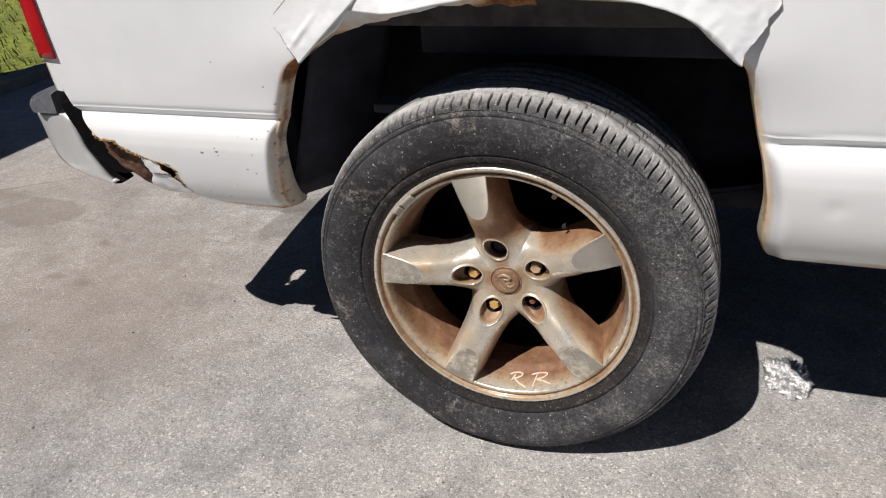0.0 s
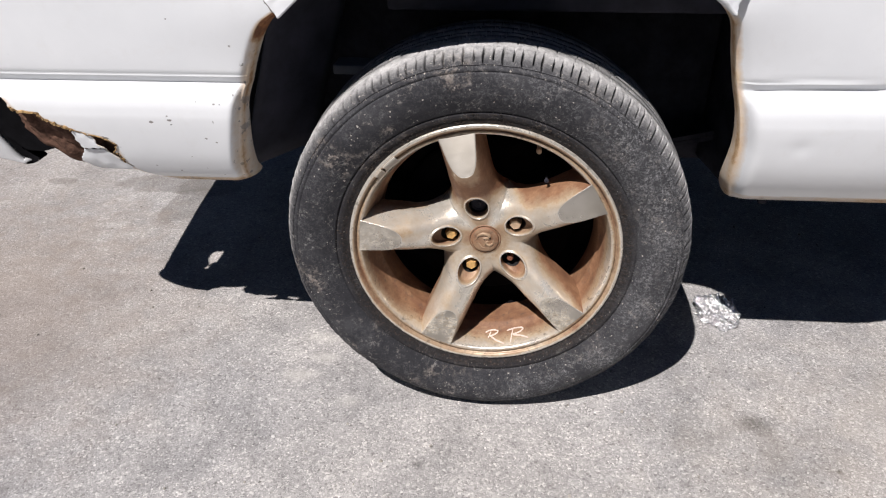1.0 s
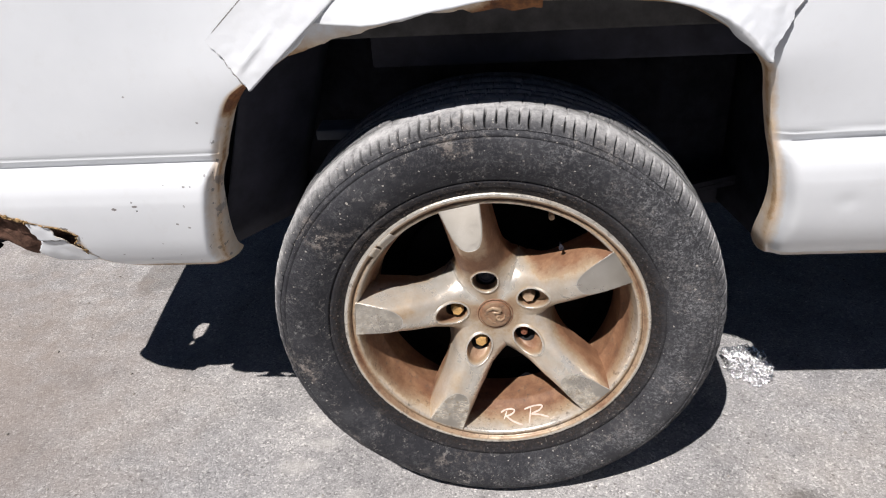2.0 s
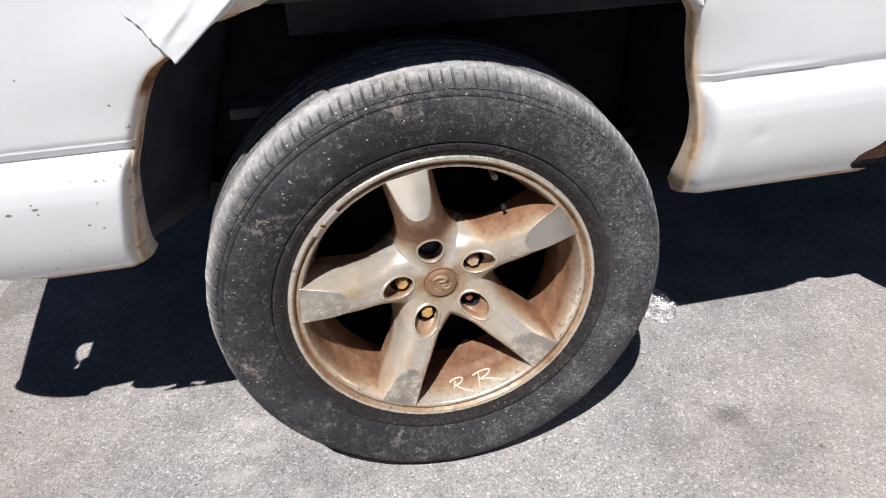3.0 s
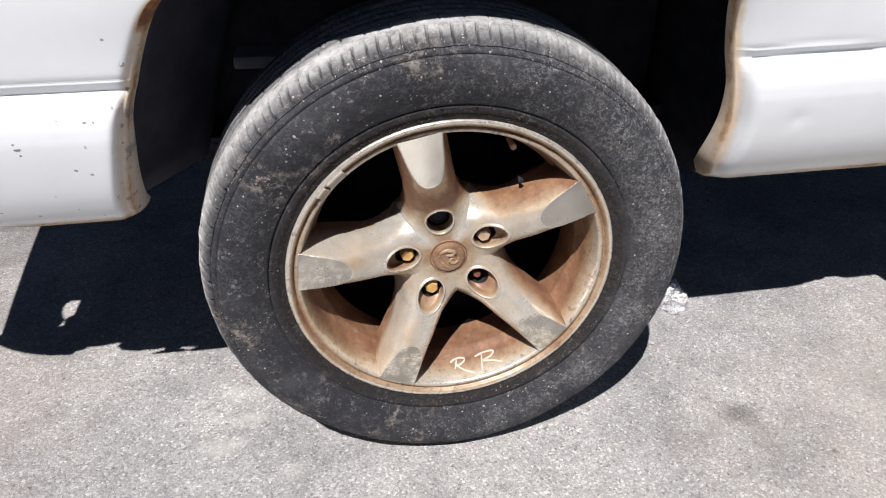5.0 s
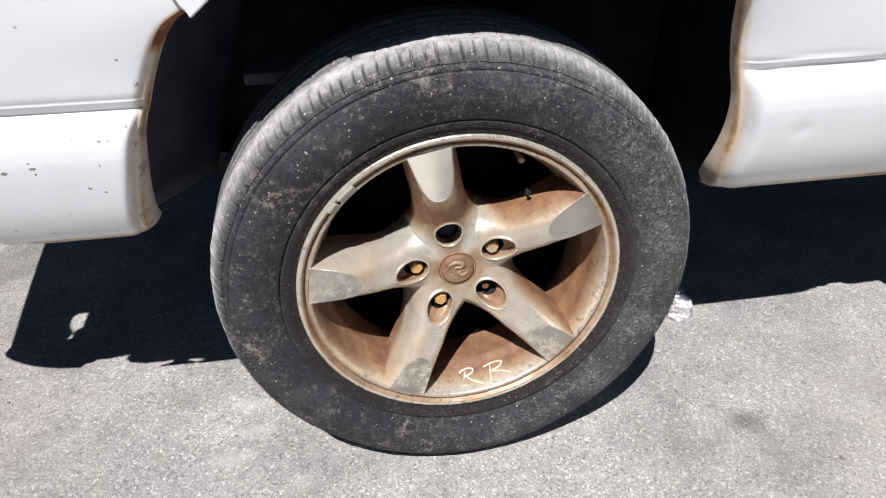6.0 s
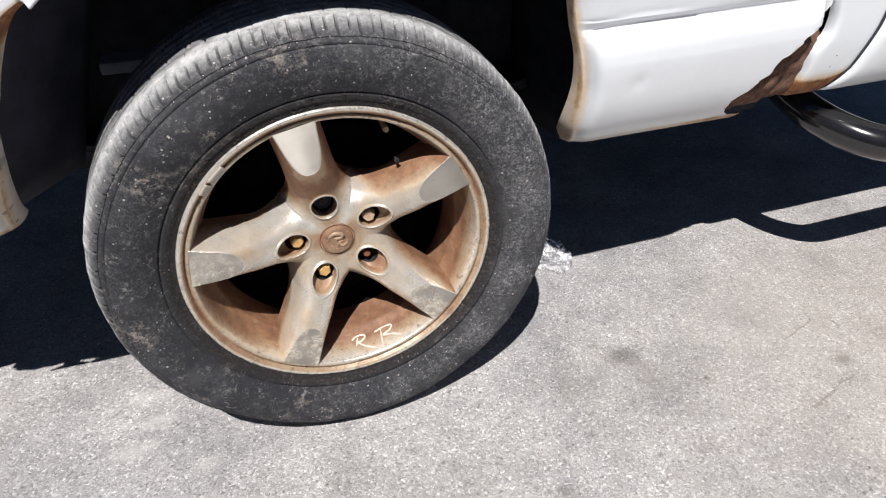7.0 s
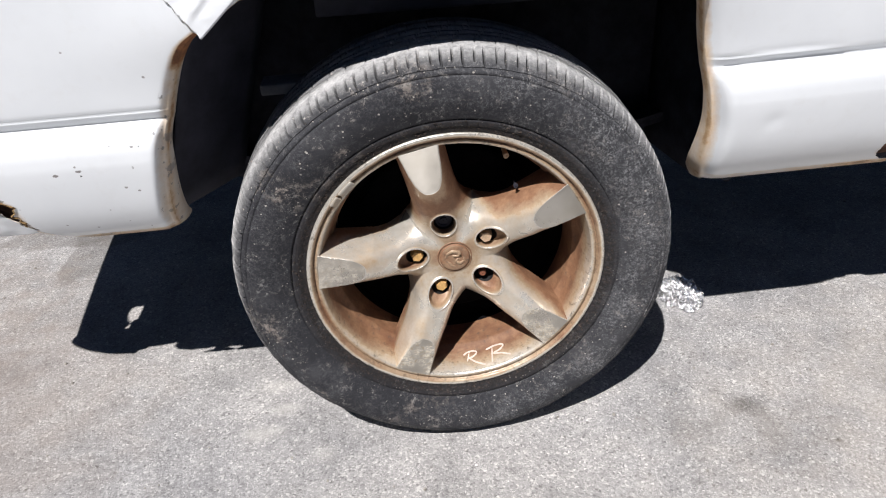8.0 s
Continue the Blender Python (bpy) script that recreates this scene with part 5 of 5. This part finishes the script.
def build_barrel():
    prof = [(0.246, -0.0945), (0.2475, -0.0985), (0.2540, -0.0992), (0.2548, -0.0960), (0.2566, -0.0960), (0.2574, -0.1015), (0.2600, -0.1048), (0.2650, -0.1058), (0.2678, -0.1045), (0.2688, -0.1010), (0.2680, -0.0950),
            (0.262, -0.085), (0.262, 0.11), (0.245, 0.125), (0.226, 0.12), (0.222, 0.06), (0.2225, 0.030), (0.2240, 0.000), (0.2262, -0.026), (0.2268, -0.033), (0.2318, -0.037), (0.236, -0.058), (0.2415, -0.082)]
    bm = spin(prof, 512, closed=True)
    bmesh.ops.recalc_face_normals(bm, faces=bm.faces)
    for v in bm.verts:
        if v.co.y < -0.094:
            v.co.y += 0.0010 * noise.noise(v.co * 260) + 0.0009 * max(0.0, noise.noise(v.co * 75) - 0.35)
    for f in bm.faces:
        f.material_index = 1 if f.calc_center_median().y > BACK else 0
    ob = part("wheel", bm, [ALLOY, SHADE_BLACK], smooth=True)
    def stained(v):
        if v.co.y < -0.085:
            r = math.hypot(v.co.x, v.co.z)
            return -0.02 if r > 0.2605 else (0.20 if r < 0.2478 else 0.58)
        return curve_at([(-0.085, 0.42), (-0.068, 0.72), (-0.045, 1.05), (0.0, 1.2)], v.co.y)

    set_attr(ob, "stain", [stained(v) for v in ob.data.vertices])
    return ob


def hexagon(r, h):
    bm = bmesh.new()
    rings = [(r, 0.0), (r, h * 0.8), (r * 0.82, h)]
    rows = [[(q * math.cos(k * math.pi / 3), -y, q * math.sin(k * math.pi / 3)) for k in range(6)] for q, y in rings]
    grid(rows, True, bm)
    bm.verts.ensure_lookup_table()
    bm.faces.new(bm.verts[-6:])
    return bm


def build_wheel(truck):
    wheel = build_barrel()
    wheel.parent = truck
    wheel.location = HUB
    tagged(wheel, "rust-stained alloy wheel with black tyre")
    build_tyre(wheel)
    build_rim(wheel)
    # hub cap with a plain raised badge
    cap = spin([(0.001, -0.0560), (0.010, -0.0563), (0.022, -0.0562), (0.0265, -0.0555), (0.0282, -0.0540), (0.0286, -0.0480), (0.0302, -0.0480), (0.0306, -0.0525), (0.0318, -0.0530), (0.033, -0.050)], 64)
    cap = part("hub_cap", cap, ALLOY, wheel, "brown-stained round hub cap", smooth=True)
    set_attr(cap, "stain", [0.62 if v.co.y < -0.0535 and math.hypot(v.co.x, v.co.z) < 0.028 else (1.3 if math.hypot(v.co.x, v.co.z) < 0.0304 else 0.72) for v in cap.data.vertices])
    badge = bmesh.new()
    for pts, r in (([(-0.018, 0.000), (-0.014, 0.010), (-0.004, 0.015), (0.007, 0.012), (0.010, 0.006), (0.002, 0.004), (-0.006, 0.005)], 0.0046),
                   ([(0.017, 0.004), (0.017, -0.006), (0.010, -0.012), (0.002, -0.009), (0.004, -0.003), (0.010, -0.002)], 0.0036),
                   ([(-0.017, -0.006), (-0.010, -0.010), (-0.006, -0.017), (0.002, -0.018)], 0.0030)):
        fine = []
        for a, b in zip(pts, pts[1:]):
            fine += [(a[0] + (b[0] - a[0]) * q / 4, a[1] + (b[1] - a[1]) * q / 4) for q in range(4)]
        fine.append(pts[-1])
        tube([(x, -0.0548, z) for x, z in fine], [r * (0.35 + 0.65 * math.sin(math.pi * (q + 0.5) / len(fine))) for q in range(len(fine))], 10, badge)
    badge = part("badge", badge, ALLOY, wheel, smooth=True)
    set_attr(badge, "stain", [0.50] * len(badge.data.vertices))
    # four nuts and a bare stud; the hole of the top spoke is empty
    for ang, mat, kind in ((SPOKES[1], NUT_RUST, "nut"), (SPOKES[2], NUT_RUST, "nut"), (SPOKES[4], NUT_PALE, "nut"), (SPOKES[3], STUD, "stud")):
        c = Vector((0.0699 * math.cos(radians(ang)), 0, 0.0699 * math.sin(radians(ang))))
        bm = hexagon(0.0125, 0.030) if kind == "nut" else spin([(0.0065, 0.0), (0.0065, -0.024), (0.005, -0.026), (0.001, -0.026)], 16)
        ob = part("lug_nut" if kind == "nut" else "wheel_stud", bm, mat, wheel, "rust-orange hexagonal lug nut" if mat is NUT_RUST else ("pale dusty lug nut" if kind == "nut" else "bare rusted wheel stud"))
        ob.location = (c.x, -0.021, c.z)
        ob.rotation_euler = (0, radians(17 + ang), 0)
    # the hub seen through the empty hole, and a rubber plug left on one spoke's edge
    a = radians(SPOKES[0])
    part("hub_face", spin([(0.001, -0.0315), (0.0055, -0.0315), (0.006, -0.0285), (0.0105, -0.0285), (0.011, -0.0300), (0.0150, -0.0300), (0.0155, -0.0270)], 32), LINER, wheel, "dark steel hub face", smooth=False).location = (0.0702 * math.cos(a), 0, 0.0702 * math.sin(a))
    ob = part("rubber_plug", spin([(0.0024, 0.012), (0.0024, -0.003), (0.0042, -0.0035), (0.0042, -0.0075), (0.001, -0.008)], 10), UNDERCOAT, wheel, "small black rubber plug")
    ob.location = (0.1150, -0.046, 0.1370)
    # valve
    bm = spin([(0.0040, 0.02), (0.0040, -0.004), (0.0050, -0.004), (0.0050, -0.015), (0.001, -0.016)], 12)
    ob = part("valve_stem", bm, NUT_PALE, wheel, "dusty valve cap")
    a = radians(64)
    ob.location = (0.222 * math.cos(a), -0.045, 0.222 * math.sin(a))
    # clip-on balance weights on the rim's edge
    for a0, a1 in ((130.0, 137.0), (138.2, 142.5)):
        rows = []
        for i in range(13):
            a = radians(a0 + (a1 - a0) * i / 12)
            rows.append([(q * math.cos(a), y, q * math.sin(a)) for q, y in ((0.2490, -0.0985), (0.2500, -0.1035), (0.2570, -0.1060), (0.2610, -0.1090), (0.2625, -0.1060))])
        part("balance_weight", thicken(grid(rows), 0.002), MACHINED, wheel, "silver clip-on balance weight", smooth=True)
    rnd = random.Random(21)
    verts, faces = [], []
    for _ in range(440):
        a = radians(rnd.gauss(115, 42)) if rnd.random() < 0.75 else rnd.uniform(0, math.tau)
        r, q = 0.2695 + 0.022 * rnd.random() ** 1.6, 0.0007 + 0.0022 * rnd.random() ** 3
        y0 = curve_at([(0.268, -0.101), (0.272, -0.1035), (0.279, -0.1050), (0.283, -0.1085), (0.287, -0.1088), (0.2915, -0.1108)], r)
        c = Vector((r * math.cos(a), y0, r * math.sin(a)))
        b = len(verts)
        for d in ((1, 0, 0), (-1, 0, 0), (0, -1, 0), (0, 0, 1), (0, 0, -1), (0, 1, 0)):
            verts.append(c + Vector(d) * q * rnd.uniform(0.6, 1.4))
        faces += [(b + i, b + j, b + k) for i, j, k in ((0, 3, 2), (3, 1, 2), (1, 4, 2), (4, 0, 2), (3, 0, 5), (1, 3, 5), (4, 1, 5), (0, 4, 5))]
    me = bpy.data.meshes.new("dried_dirt")
    me.from_pydata(verts, [], faces)
    me.materials.append(CRUMB)
    ob = new("dried_dirt", me)
    ob.parent = wheel
    tagged(ob, "dried dark dirt caught along the rim", kind="stuff")
    # brake behind the spokes, near black to stand for the shade there
    part("brake_drum", spin([(0.001, 0.020), (0.060, 0.020), (0.066, 0.044), (0.178, 0.044), (0.186, 0.052), (0.186, 0.12), (0.001, 0.12)], 64), SHADE_BLACK, wheel, smooth=True)
    part("wheel_back", spin([(0.150, 0.060), (0.221, 0.060), (0.221, 0.065), (0.150, 0.065)], 64, closed=True), SHADE_BLACK, wheel)
    # two hand-drawn chalk letters R on the barrel below: along the rim, and depth
    taper = [(-0.0945, 0.2460), (-0.082, 0.2415), (-0.058, 0.236), (-0.037, 0.2318)]
    for strokes in (([(6, -57), (14, -51), (25, -49), (33, -52), (33, -57), (24, -64), (15, -66)], [(18, -54), (12, -73)], [(17, -66), (29, -78), (47, -88)]),
                    ([(53, -54), (71, -50), (86, -52), (90, -56), (83, -63), (66, -67)], [(66, -54), (60, -86)], [(66, -68), (83, -73), (99, -84)])):
        verts, faces = [], []
        for pts in strokes:
            fine = []
            for (a, b), (c, d) in zip(pts, pts[1:]):
                fine += [(a + (c - a) * q / 6, b + (d - b) * q / 6) for q in range(6)]
            fine.append(pts[-1])
            for _ in range(3):
                fine = [fine[0]] + [((p[0] + 2 * q[0] + r[0]) / 4, (p[1] + 2 * q[1] + r[1]) / 4) for p, q, r in zip(fine, fine[1:], fine[2:])] + [fine[-1]]
            b0 = len(verts)
            for k, (u, v) in enumerate(fine):
                p, q = fine[max(0, k - 1)], fine[min(len(fine) - 1, k + 1)]
                du, dv = q[0] - p[0], q[1] - p[1]
                n = math.hypot(du, dv)
                wide = 1.25 + 0.45 * noise.noise((u * 0.5, v * 0.5, 3)) - (0.6 if k in (0, len(fine) - 1) else 0)
                for side in (-1, 1):
                    for lift in (0.0004, -0.0006):
                        uu, vv = u - side * wide * dv / n, v + side * wide * 1.5 * du / n
                        a, r = -math.pi / 2 + uu / 235, curve_at(taper, vv / 1000) - lift
                        verts.append((r * math.cos(a), vv / 1000, r * math.sin(a)))
                if k:
                    o = b0 + 4 * k
                    faces += [(o - 4, o, o + 2, o - 2), (o - 4, o - 3, o + 1, o), (o - 2, o + 2, o + 3, o - 1), (o - 3, o - 1, o + 3, o + 1)]
        me = bpy.data.meshes.new("chalk_letter")
        me.from_pydata(verts, [], faces)
        me.materials.append(CHALK)
        ob = new("chalk_letter", me)
        ob.parent = wheel
        tagged(ob, "white chalk letter R drawn on the barrel")


# ---------------------------------------------------------------- foil by the tyre
def build_foil():
    bm = bmesh.new()
    bmesh.ops.create_icosphere(bm, subdivisions=5, radius=1.0)
    for v in bm.verts:
        d = v.co.normalized()
        f = 0.92 + 0.30 * noise.noise(d * 1.7 + Vector((3, 0, 0)))
        f += 0.30 * (abs(noise.noise(d * 3.6)) - 0.2) + 0.26 * abs(noise.noise(d * 7.0)) + 0.30 * abs(noise.noise(d * 13)) + 0.30 * abs(noise.noise(d * 24))
        v.co = Vector((d.x * 0.045 * f - 0.25 * d.y * 0.05, d.y * 0.050 * f, max(-0.016, d.z * 0.028 * f)))
    ob = part("foil_ball", bm, FOIL)
    ob.location = (0.597, 0.272, 0.014)
    tagged(ob, "crumpled ball of shiny aluminium foil on the asphalt", "foil")


build_ground()
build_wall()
truck = new("pickup_truck")
tagged(truck, "old white pickup truck with rust-eaten arch and taped bedside", "pickup truck")
build_bedside(truck)
build_tape(truck)
build_arch_inside(truck)
build_screws(truck)
build_rotten_ends(truck)
build_cab(truck)
build_step(truck)
build_rear(truck)
build_underside(truck)
build_wheel(truck)
build_foil()
build_grit()
